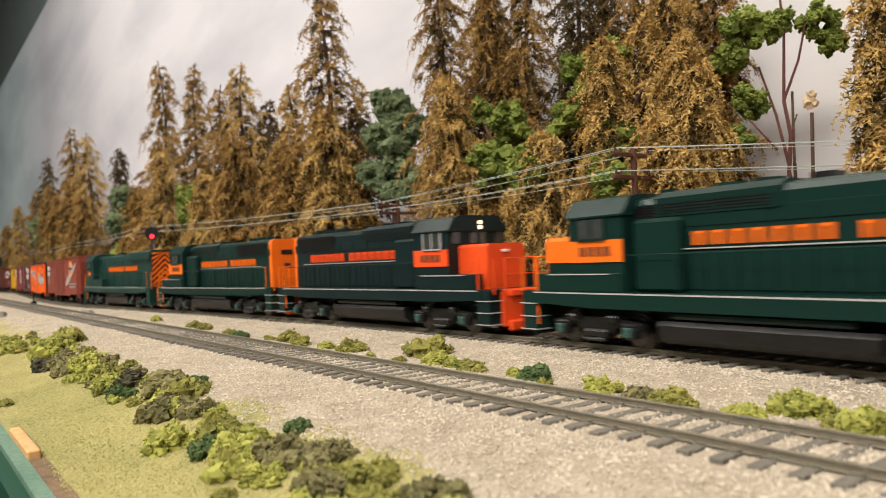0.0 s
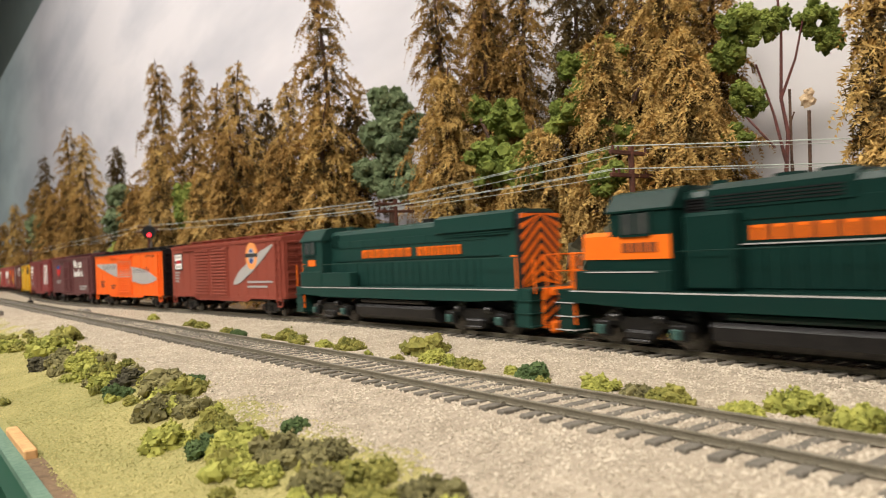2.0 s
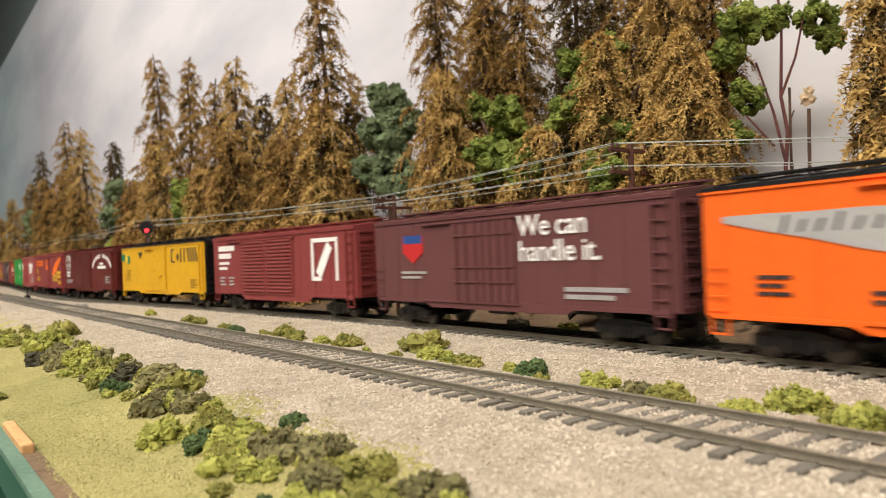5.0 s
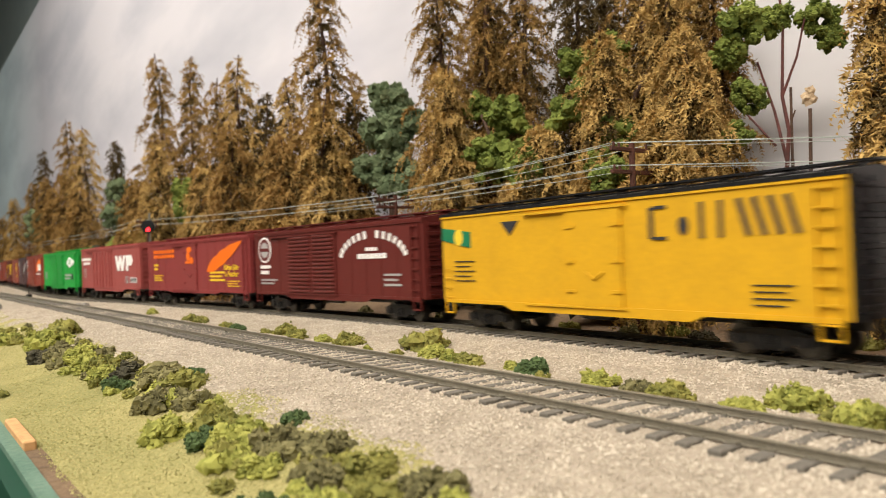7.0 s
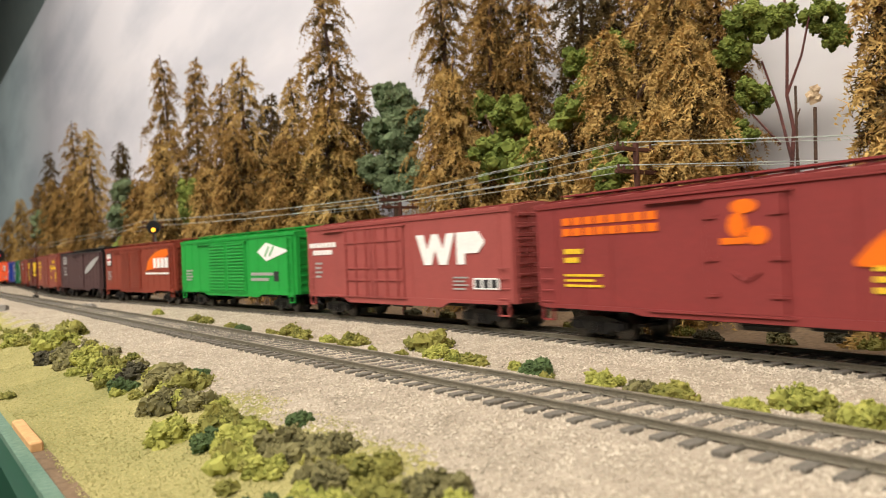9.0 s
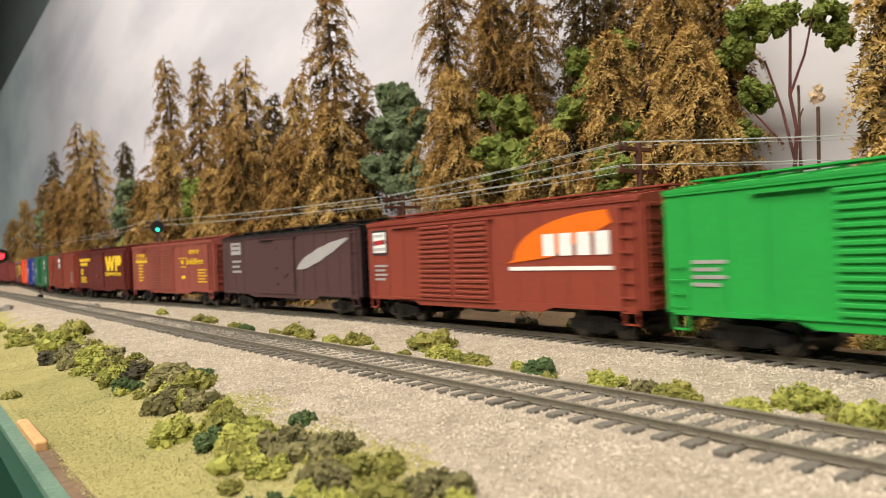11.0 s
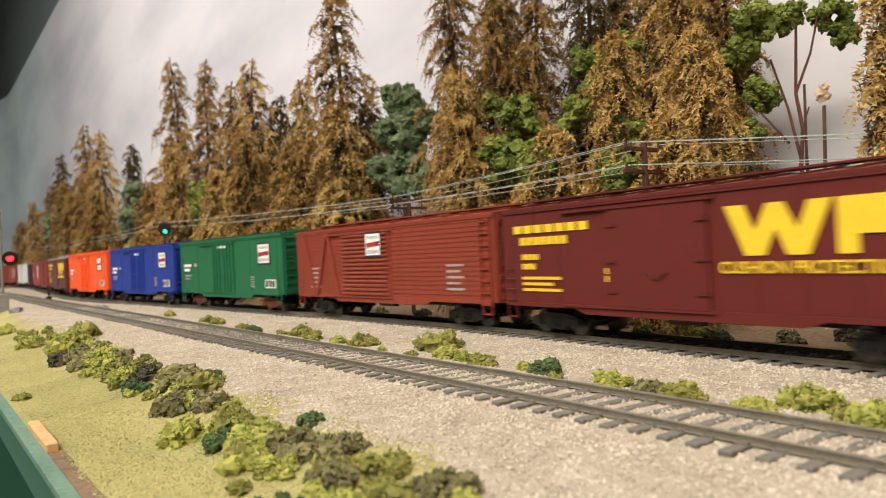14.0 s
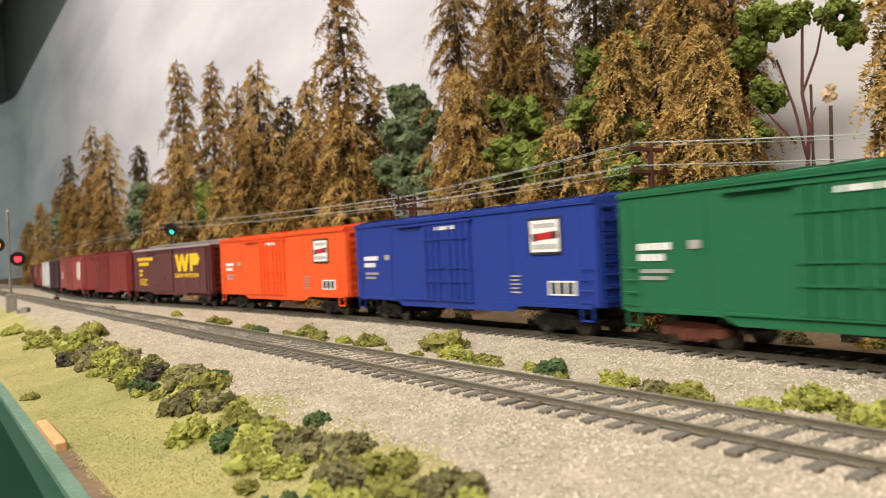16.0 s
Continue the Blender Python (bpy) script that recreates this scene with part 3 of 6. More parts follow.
        g.matrix_local = pose(-sg * (h - 0.0048), y, 0, 0, 0, 0 if sg > 0 else 180)
        if not end_ladder:
            shared("grab_irons", g.data, car, pose(sg * (h - 0.0048), y, 0, 0, 0, 0 if sg > 0 else 180))
        step = boxes((-0.0030, -0.0026, -0.0006, 0.0002, z0 - 0.0048, z0), (0.0026, 0.0030, -0.0006, 0.0002, z0 - 0.0048, z0), (-0.0030, 0.0030, -0.0006, 0.0002, z0 - 0.0050, z0 - 0.0044))
        for sx in (-1, 1):
            st = part("stirrup_step", step.copy(), side, car)
            st.matrix_local = pose(sx * (h - 0.005), y, 0, 0, 0, 0 if sg > 0 else 180)
        step.free()
        out = -1 if sg > 0 else 1
        # vertical panel seams or posts, boards, braces and the eave strip
        def flat(x0, x1, deep, za, zb):
            return x0, x1, min(y, y + out * deep), max(y, y + out * deep), za, zb

        if ribs:
            post = mesh_of("side_post", boxes(flat(-0.0003, 0.0003, 0.00020, z0 + 0.0006, height - 0.0012)), side)
            for x in ribs:
                shared("side_post", post, car, pose(x, 0, 0))
        if boards:
            board = mesh_of("side_board", boxes(flat(-h + 0.001, h - 0.001, 0.00020, -0.0007, 0.0007)), side)
            for z in np.linspace(z0 + 0.0015, height - 0.002, 17):
                shared("side_board", board, car, pose(0, 0, z))
        if braced:
            for a, b in ((-0.079, -0.066), (-0.052, -0.064), (-0.050, -0.039)):
                part("brace", prism(stroke(a, height - 0.002, b, z0 + 0.001, 0.0024), min(y, y + out * 0.0012), max(y, y + out * 0.0012)), side, car)
        part("eave_strip", boxes(flat(-h, h, 0.0005, height - 0.0016, height - 0.0004)), side, car)
        for dx0, dx1 in doors:
            d = part("door", boxes(flat(dx0, dx1, 0.0009, z0 + 0.0008, height - 0.0030), bevel=0.0002), side, car)
            mid, half = (dx0 + dx1) / 2, (dx1 - dx0) / 2
            if door_style == "rib":
                rib = mesh_of("door_rib", boxes(flat(-half + 0.0016, half - 0.0016, 0.0016, -0.0006, 0.0006), bevel=0.0002), side)
                for z in np.linspace(z0 + 0.0022, height - 0.0045, 15):
                    shared("door_rib", rib, d, pose(mid, 0, z))
            elif door_style == "flat":
                bar = mesh_of("lock_bar", boxes(flat(-0.0003, 0.0003, 0.0017, z0 + 0.001, height - 0.0032)), side)
                for x in np.linspace(dx0 + 0.004, dx1 - 0.004, 3):
                    shared("lock_bar", bar, d, pose(x, 0, 0))
                strap = mesh_of("door_strap", boxes(flat(-half + 0.001, half - 0.001, 0.0014, -0.0004, 0.0004)), side)
                for z in (z0 + 0.009, z0 + 0.015, z0 + 0.028):
                    shared("door_strap", strap, d, pose(mid, 0, z))
            else:
                hinge = mesh_of("hinge", boxes(flat(-0.0022, 0.0022, 0.0014, -0.0005, 0.0005)), side)
                for z in (z0 + 0.006, z0 + 0.016, z0 + 0.028):
                    for x in (dx0 + 0.002, dx1 - 0.002):
                        shared("hinge", hinge, d, pose(x, 0, z))
                part("latch", rods(((mid - 0.003, y + out * 0.0012, z0 + 0.0125), (mid + 0.001, y + out * 0.0012, z0 + 0.0100), 0.0003), ((mid + 0.001, y + out * 0.0012, z0 + 0.0100), (mid + 0.005, y + out * 0.0012, z0 + 0.0125), 0.0003)), side, d)
        lo, hi = min(d[0] for d in doors), max(d[1] for d in doors)
        part("upper_door_track", boxes(flat(lo - 0.022, hi + 0.002, 0.0013, height - 0.0034, height - 0.0026)), side, car)
        part("lower_door_track", boxes(flat(lo - 0.022, hi + 0.002, 0.0012, z0 + 0.0002, z0 + 0.0009)), side, car)
    # underframe
    part("underframe", boxes((-h + 0.004, h - 0.004, -0.0025, 0.0025, 0.0076, z0), (-0.038, -0.034, -0.015, 0.015, 0.0095, z0), (0.034, 0.038, -0.015, 0.015, 0.0095, z0)), M_BLACK, car)
    part("brake_cylinder", rods(((-0.012, -0.008, 0.0086), (0.002, -0.008, 0.0086), 0.0021), ((0.008, -0.007, 0.0090), (0.018, -0.007, 0.0090), 0.0016), seg=10), M_BLACK, car)
    for sx in (-1, 1):
        truck(car, sx * (h - 0.0245), False, frame_mesh)
    return car


# ---- locomotives ----
def locomotive(label, facing, hull, bright, style="gp", length=0.2015):
    """facing +1: cab at the +x end. Distances run from the cab's pilot."""
    car = empty("locomotive", label, "locomotive", "locomotives of the train")
    X = lambda a: facing * (length / 2 - a)

    def span(a0, a1):
        return min(X(a0), X(a1)), max(X(a0), X(a1))

    def bx(name, a0, a1, y0, y1, z0, z1, m, bevel=0.0, lab="", parent=None):
        return part(name, box(bmesh.new(), *span(a0, a1), y0, y1, z0, z1, bevel), m, parent or car, lab)

    u = style == "u"
    deck, hw = 0.0188, 0.0108
    nose0, cab0, cab1, hood1, end = 0.0125, 0.031, 0.056, 0.184, length
    if u:
        nose0, cab0, cab1 = 0.0115, 0.0125, 0.036
    # frame
    bx("deck", 0.004, end - 0.004, -HW + 0.0003, HW - 0.0003, deck - 0.0012, deck, hull, 0.0002)
    for y in (-1, 1):
        yy = (y * HW - 0.0004, y * HW + 0.0004)
        out = [(X(0.010), deck), (X(0.010), 0.0146), (X(0.040), 0.0134), (X(end - 0.040), 0.0134), (X(end - 0.010), 0.0146), (X(end - 0.010), deck)]
        part("side_sill", prism(out, *yy), hull, car)
        part("sill_stripe", box(bmesh.new(), *span(0.012, end - 0.012), min(yy[0], yy[1]) - 0.0001, max(yy) + 0.0001, deck - 0.0007, deck - 0.0002), P_SILVER, car, "thin pale stripe along the walkway edge")
    bx("underframe", 0.012, end - 0.012, -0.006, 0.006, 0.0095, 0.0135, M_BLACK)
    # fuel tank with rounded underside, air reservoir above
    t0, t1 = length / 2 - 0.033, length / 2 + 0.033
    fx = span(t0, t1)
    part("fuel_tank", loft([(-0.0150, 0.0102), (-0.0158, 0.0088), (-0.0152, 0.0050), (-0.0122, 0.0030), (0.0122, 0.0030), (0.0152, 0.0050), (0.0158, 0.0088), (0.0150, 0.0102)], *fx), M_BLACK, car, "glossy black fuel tank")
    for y in (-0.0148, 0.0148):
        part("air_reservoir", rods(((fx[0] + 0.006, y, 0.0122), (fx[1] - 0.006, y, 0.0122), 0.0014), seg=10), hull if not u else M_BLACK, car)
    # long hood with rounded top
    hz = 0.0492 if not u else 0.0485
    prof = [(-hw, deck), (-hw, hz - 0.0026), (-hw + 0.0009, hz - 0.0008), (-hw + 0.0034, hz), (hw - 0.0034, hz), (hw - 0.0009, hz - 0.0008), (hw, hz - 0.0026), (hw, deck)]
    part("long_hood", loft(prof, *span(cab1 - 0.001, hood1 - 0.0006)), hull, car)
    endcap = part("hood_end", loft([(a * 1.0, b) for a, b in prof], *span(hood1 - 0.0006, hood1 + 0.0026)), P_ORANGE if not u else M_BLACK, car, "orange end of the long hood" if not u else "hood end with orange and black chevrons")
    if u:
        xx = X(hood1 + 0.0026) + facing * -0.0002
        bm = bmesh.new()
        for i in range(-1, 9):
            z = deck - 0.004 + i * 0.0044
            for sg in (-1, 1):
                pts = [(0, z + 0.006), (sg * hw, z - 0.004), (sg * hw, z - 0.0018), (0, z + 0.0082)]
                pts = [(y, min(max(zz, deck), hz - 0.0006)) for y, zz in pts]
                if len({round(zz, 5) for _, zz in pts}) < 2:
                    continue
                vs = [bm.verts.new((xx, y, zz)) for y, zz in pts]
                vb = [bm.verts.new((xx + facing * 0.0004, y, zz)) for y, zz in pts]
                bm.faces.new(vs)
                bm.faces.new(vb[::-1])
                for k in range(4):
                    bm.faces.new((vs[k], vs[(k + 1) % 4], vb[(k + 1) % 4], vb[k]))
        bmesh.ops.recalc_face_normals(bm, faces=bm.faces[:])
        part("chevron_stripes", bm, P_ORANGE, endcap, "orange chevron stripes")
    else:
        xx = X(hood1 + 0.0026)
        part("number_board", box(bmesh.new(), *sorted((xx, xx - facing * 0.0004)), -0.004, 0.004, 0.0392, 0.0422), M_BLACK, endcap)
        part("rear_emblem", box(bmesh.new(), *sorted((xx, xx - facing * 0.0003)), -0.0022, 0.0022, 0.0312, 0.0336), P_INK, endcap)
    # hood doors: shallow panels, latches and louvres
    for y, o in ((-hw, -1), (hw, 1)):
        low = mesh_of("hood_door", boxes((-0.0051, -0.0002, min(y, y + o * 0.0004), max(y, y + o * 0.0004), deck + 0.001, 0.0312), bevel=0.00008), hull)
        for i in range(22):
            shared("hood_door", low, car, pose(X(cab1 + 0.0045 + i * 0.0056), 0, 0))
        high = mesh_of("hood_panel", boxes((-0.0064, 0.0064, min(y, y + o * 0.0003), max(y, y + o * 0.0003), 0.0388, hz - 0.0060), bevel=0.00008), hull)
        for i in range(9):
            shared("hood_panel", high, car, pose(X(cab1 + 0.0144 + i * 0.0135), 0, 0))
        part("hood_line", box(bmesh.new(), *span(cab1 + 0.004, hood1 - 0.010), min(y, y + o * 0.0006), max(y, y + o * 0.0006), 0.0319, 0.0323), P_SILVER if not u else hull, car, "thin pale trim line on the hood")
        for n, (a0, a1, z0, z1) in enumerate(((cab1 + 0.010, cab1 + 0.050, 0.0430, 0.0468), (hood1 - 0.046, hood1 - 0.004, 0.0400, 0.0470), (cab1 + 0.001, cab1 + 0.009, 0.0400, 0.0460))):
            if u and n == 0:
                continue
            g = bmesh.new()
            box(g, *span(a0, a1), min(y, y + o * 0.0004), max(y, y + o * 0.0004), z0, z1)
            for z in np.arange(z0 + 0.0004, z1, 0.0009):
                box(g, *span(a0 + 0.0006, a1 - 0.0006), min(y, y + o * 0.0008), max(y, y + o * 0.0008), z, z + 0.0004)
            part("radiator_grille", g, M_BLACK if not u else hull, car, "dark louvred grille")
        # words along the hood
        yy = y + (-0.00045 if o < 0 else 0.00045)
        if o < 0:
            w = ((0.078, 0.123, 7), (0.1275, 0.166, 7))
            if u:
                w = ((0.068, 0.113, 7), (0.117, 0.150, 7))
            zt = 0.0352
            for a0, a1, n in w:
                s0, s1 = span(a0, a1)
                bars = []
                for i in range(n):
                    p = (s1 - s0) / n
                    cx = s0 + (i + 0.5) * p
                    bars += [rect(cx - p * 0.24, zt, p * 0.22, 0.0042), rect(cx + p * 0.22, zt, p * 0.22, 0.0042), rect(cx, zt + 0.0017, p * 0.7, 0.0008)]
                mark(car, "name_lettering", bars, P_ORANGE if style != "gp2" else P_REDORANGE, yy, "orange block lettering")
    if u:
        part("radiator_cabinet", loft([(-hw - 0.0012, 0.0425), (-hw - 0.0012, hz + 0.0002), (-hw + 0.002, hz + 0.0016), (hw - 0.002, hz + 0.0016), (hw + 0.0012, hz + 0.0002), (hw + 0.0012, 0.0425)], *span(0.132, hood1 - 0.0008)), hull, car)
    else:
        part("dynamic_brake_housing", loft([(-hw - 0.0006, 0.0425), (-hw - 0.0006, hz - 0.001), (-hw + 0.003, hz + 0.0010), (hw - 0.003, hz + 0.0010), (hw + 0.0006, hz - 0.001), (hw + 0.0006, 0.0425)], *span(cab1 + 0.009, cab1 + 0.052)), hull, car)
    # roof fans
    for a in ((0.085, 0.098, 0.146, 0.158, 0.170) if not u else (0.075, 0.162)):
        bm = bmesh.new()
        cyl(bm, (X(a), 0, hz), (X(a), 0, hz + 0.0022), 0.0052, 0.0050, 20)
        part("roof_fan", bm, hull, car)
    bx("exhaust_stack", 0.112, 0.118, -0.0035, 0.0035, hz, hz + 0.0020, M_BLACK)
    # cab
    cw, ct = 0.0168, 0.0502
    prof = [(-cw, deck), (-cw, ct - 0.0060), (-cw + 0.0034, ct - 0.0008), (-cw + 0.0070, ct), (cw - 0.0070, ct), (cw - 0.0034, ct - 0.0008), (cw, ct - 0.0060), (cw, deck)]
    cab = part("cab", loft(prof, *span(cab0, cab1)), hull, car)
    part("cab_roof", loft([(-cw - 0.0006, ct - 0.0064), (-cw - 0.0006, ct - 0.0058), (-cw + 0.0032, ct - 0.0003), (-cw + 0.0070, ct + 0.0006), (cw - 0.0070, ct + 0.0006), (cw - 0.0032, ct - 0.0003), (cw + 0.0006, ct - 0.0058), (cw + 0.0006, ct - 0.0064)],
                          *span(cab0 - 0.0012, cab1 + 0.0006)), hull, cab)
    for y, o in ((-cw, -1), (cw, 1)):
        c = (cab0 + cab1) / 2
        panel = (cab0 + 0.0003, cab1 - 0.0003) if not u else (c - 0.004, c + 0.004)
        pz = (0.0288, 0.0362) if not u else (0.0300, 0.0336)
        p = part("number_panel", box(bmesh.new(), *span(*panel), min(y, y + o * 0.0004), max(y, y + o * 0.0004), *pz), bright, cab, "orange panel below the cab window with dark road number")
        if o < 0 and not u:
            s0, s1 = span(c - 0.0075, c + 0.0075)
            mark(p, "road_number", row(s0, s1, 0.0325, 0.0030, 4), C_DIGIT, y - 0.0004)
        win = part("side_window", boxes((*span(c - 0.0075, c + 0.0045), min(y, y + o * 0.0005), max(y, y + o * 0.0005), 0.0366, 0.0432), bevel=0.0001), M_GLASS, cab, "dark side window")
        part("window_frame", boxes((*span(c - 0.0080, c - 0.0074), min(y, y + o * 0.0008), max(y, y + o * 0.0008), 0.0362, 0.0436), (*span(c - 0.0018, c - 0.0012), min(y, y + o * 0.0008), max(y, y + o * 0.0008), 0.0362, 0.0436),
                                   (*span(c + 0.0044, c + 0.0050), min(y, y + o * 0.0008), max(y, y + o * 0.0008), 0.0362, 0.0436), (*span(c - 0.008, c + 0.005), min(y, y + o * 0.0010), max(y, y + o * 0.0010), 0.0359, 0.0365)), P_SILVER if style == "gp2" else hull, win)
    # cab front: windshields, number boards, headlight
    fxx = X(cab0 - 0.0002)
    for y0, y1 in ((-0.0150, -0.0104), (0.0104, 0.0150), (-0.0046, -0.0008), (0.0008, 0.0046)):
        part("windshield", box(bmesh.new(), *sorted((fxx, fxx + facing * 0.0005)), y0, y1, 0.0385, 0.0435), M_GLASS, cab)
    part("number_board", box(bmesh.new(), *sorted((fxx, fxx + facing * 0.0006)), -0.0098, -0.0030, 0.0452, 0.0480), M_BLACK, cab)
    nb = bmesh.new()
    for i in range(4):
        box(nb, *sorted((fxx, fxx + facing * 0.0008)), -0.0094 + i * 0.0016, -0.0083 + i * 0.0016, 0.0456, 0.0476)
    part("board_digits", nb, P_WHITE, cab)
    for z in (0.0455, 0.0477):
        bm = bmesh.new()
        cyl(bm, (fxx, 0.0010, z), (fxx + facing * 0.0011, 0.0010, z), 0.0010, 0.0009, 12)
        part("headlight", bm, M_HEAD if facing > 0 else P_SILVER, cab, "round headlight")
    # short hood
    if not u:
        nz = 0.0378
        part("short_hood", loft([(-hw, deck), (-hw, nz - 0.0012), (-hw + 0.0014, nz), (hw - 0.0014, nz), (hw, nz - 0.0012), (hw, deck)], *span(nose0, cab0)), bright if facing > 0 else hull, car, "orange low nose" if facing > 0 else "low nose with orange upper half")
        if facing < 0:
            part("nose_band", loft([(-hw - 0.0003, 0.0288), (-hw - 0.0003, nz - 0.0011), (-hw + 0.0013, nz + 0.0003), (hw - 0.0013, nz + 0.0003), (hw + 0.0003, nz - 0.0011), (hw + 0.0003, 0.0288)], *span(nose0 - 0.0003, cab0 - 0.001)), bright, car, "orange band round the nose")
        else:
            part("nose_light", boxes((*sorted((X(nose0), X(nose0 - 0.0010))), -0.0026, 0.0012, 0.0340, 0.0352), bevel=0.0002), P_WHITE, car)
        for y in (-1, 1):
            bx("battery_box", 0.014, cab1 - 0.001, y * HW - (0.0052 if y > 0 else 0), y * HW + (0.0052 if y < 0 else 0), deck, 0.0252, hull, 0.0002)
            part("box_stripe", box(bmesh.new(), *span(0.020, cab1 - 0.006), y * HW - 0.0003, y * HW + 0.0003, 0.0246, 0.0250), P_SILVER, car)
        for y in (-1, 1):
            bx("equipment_cabinet", cab1 + 0.002, cab1 + 0.020, y * hw - (0.004 if y < 0 else 0), y * hw + (0.004 if y > 0 else 0), deck, 0.0420, hull, 0.0012)
    else:
        for y in (-1, 1):
            bx("battery_box", cab1 - 0.002, cab1 + 0.030, y * HW - (0.0052 if y > 0 else 0), y * HW + (0.0052 if y < 0 else 0), deck, 0.0262, hull, 0.0002)
            bx("cab_skirt", nose0, cab1, y * cw - (0.0010 if y < 0 else 0), y * cw + (0.0010 if y > 0 else 0), deck, 0.0270, hull, 0.0002)
    # pilots, steps, plow, handrails at both ends
    for sgn, a_end in ((1, 0.0), (-1, end)):
        A = lambda d: a_end + sgn * d
        bright_here = P_ORANGE if sgn < 0 else (bright if facing > 0 else hull)
        if u and sgn < 0:
            bright_here = P_ORANGE
        pil = bx("pilot", A(0.0035), A(0.0055), -0.0112, 0.0112, 0.0035, deck, bright_here, 0.0003, "pilot plate")
        if u and sgn < 0:
            bm = bmesh.new()
            xx = X(A(0.0033))
            for i in range(5):
                for s2 in (-1, 1):
                    z = 0.0030 + i * 0.0036
                    pts = [(0, min(z + 0.0042, deck)), (s2 * 0.0112, max(z - 0.002, 0.0036)), (s2 * 0.0112, max(z, 0.0036)), (0, min(z + 0.0062, deck))]
                    if pts[0][1] == pts[3][1]:
                        continue
                    vs = [bm.verts.new((xx, y, zz)) for y, zz in pts]
                    vb = [bm.verts.new((X(A(0.0036)), y, zz)) for y, zz in pts]
                    bm.faces.new(vs)
                    for k in range(4):
                        bm.faces.new((vs[k], vs[(k + 1) % 4], vb[(k + 1) % 4], vb[k]))
            bmesh.ops.recalc_face_normals(bm, faces=bm.faces[:])
            part("pilot_stripes", bm, M_BLACK, pil, "black diagonal stripes")
        bx("anticlimber", A(0.0015), A(0.0040), -0.0085, 0.0085, deck - 0.0030, deck - 0.0004, bright_here, 0.0003)
        for y in (-1, 1):
            y0, y1 = sorted((y * 0.0112, y * HW))
            st = bx("step_well", A(0.0050), A(0.0125), y0, y1 - 0.0 if y > 0 else y1, 0.0040, deck, hull, 0.0)
            for z in (0.0046, 0.0094, 0.0142):
                bx("step", A(0.0040), A(0.0130), *sorted((y * 0.0112, y * (HW + 0.0004))), z - 0.0002, z + 0.0002, P_SILVER if not u else hull, 0.0, "step with pale edge", st)
        plow = boxes((*span(A(0.0012), A(0.0035)), -0.0095, 0.0095, 0.0016, 0.0062), bevel=0.0008)
        part("footboard", plow, bright_here, car)
        shared("coupler", COUPLER, car, pose(X(A(0.003)), 0, 0, 0, 0, 0 if facing * sgn > 0 else 180))
        rail_m = bright_here if bright_here is not hull else (P_ORANGE if u else hull)
        tall = deck + 0.0125
        xs = X(A(0.0035))
        specs = []
        for y in (-0.0160, -0.0095, 0.0095, 0.0160):
            specs.append(((xs, y, deck - 0.002), (xs, y, tall), 0.00035))
        specs += [((xs, -0.0095, tall), (xs, 0.0095, tall), 0.00032), ((xs, -0.0095, deck + 0.006), (xs, 0.0095, deck + 0.006), 0.00028)]
        for y in (-0.0165, 0.0165):
            x1 = X(A(0.0125))
            specs += [((x1, y, 0.0065), (x1, y, tall), 0.00045), ((x1, y, tall), (X(A(0.0150)), y, tall), 0.00035)]
        for a, b, r in specs:
            part("handrail_post" if abs(a[2] - b[2]) > 0.004 else "handrail_bar", rods((a, b, r)), P_ORANGE if bright_here is P_ORANGE else bright, car, "orange end handrail")
    for y in (-0.0168, 0.0168):
        specs = [((X(cab1 + 0.002), y, deck + 0.0120), (X(hood1 + 0.006), y, deck + 0.0120), 0.00022)]
        for a in np.linspace(cab1 + 0.002, hood1 + 0.006, 8):
            specs.append(((X(a), y, deck - 0.001), (X(a), y, deck + 0.0120), 0.00024))
        for i, (a, b, r) in enumerate(specs):
            part("side_handrail" if i == 0 else "stanchion", rods((a, b, r), seg=5), hull, car)
    bx("horn", cab1 + 0.004, cab1 + 0.010, -0.0030, -0.0016, hz, hz + 0.0024, hull)
    for a in (0.040, end - 0.040):
        truck(car, X(a), True)
    return car


# ---- the train, from its head ----
SPEED = 0.2156
TRAIN = []          # (thing, centre along the line at 0 s, half distance between trucks)
SY = -HW - 0.0001   # the side towards the aisle


def add_car(car, u0, u1):
    TRAIN.append((car, (u0 + u1) / 2, (u1 - u0) / 2 - 0.0245))
    return car


for label, facing, hull, bright, style, u0, u1 in (
        ("dark green diesel locomotive with orange lettering and nose band", -1, P_GREEN, P_ORANGE, "gp", -0.2340, -0.0325),
        ("dark blue-green diesel locomotive with red-orange nose", 1, P_DARKGREEN, P_REDORANGE, "gp2", -0.4460, -0.2445),
        ("green diesel locomotive with bright orange hood end", -1, P_GREEN, P_ORANGE, "gp", -0.6450, -0.4435),
        ("faded green diesel locomotive with chevron-striped hood end", -1, P_OLIVE, P_ORANGE, "u", -0.8520, -0.6505)):
    add_car(locomotive(label, facing, hull, bright, style), u0, u1)

SEAMS = tuple(x for x in np.linspace(-0.080, 0.080, 13) if not -0.047 < x < 0.017)
C_BROWN = paint("boxcar_brown_red", (0.240, 0.055, 0.036))
C_CLAY = paint("boxcar_clay", (0.255, 0.068, 0.048))
C_ORANGE = paint("reefer_orange", (0.85, 0.125, 0.012))
C_UMBER = paint("boxcar_umber", (0.115, 0.042, 0.042))
C_MAROON = paint("boxcar_maroon", (0.205, 0.040, 0.038))
C_YELLOW = paint("reefer_yellow", (0.58, 0.32, 0.012))
C_WINE = paint("boxcar_wine", (0.105, 0.017, 0.013))
C_RED = paint("boxcar_red", (0.215, 0.037, 0.035))
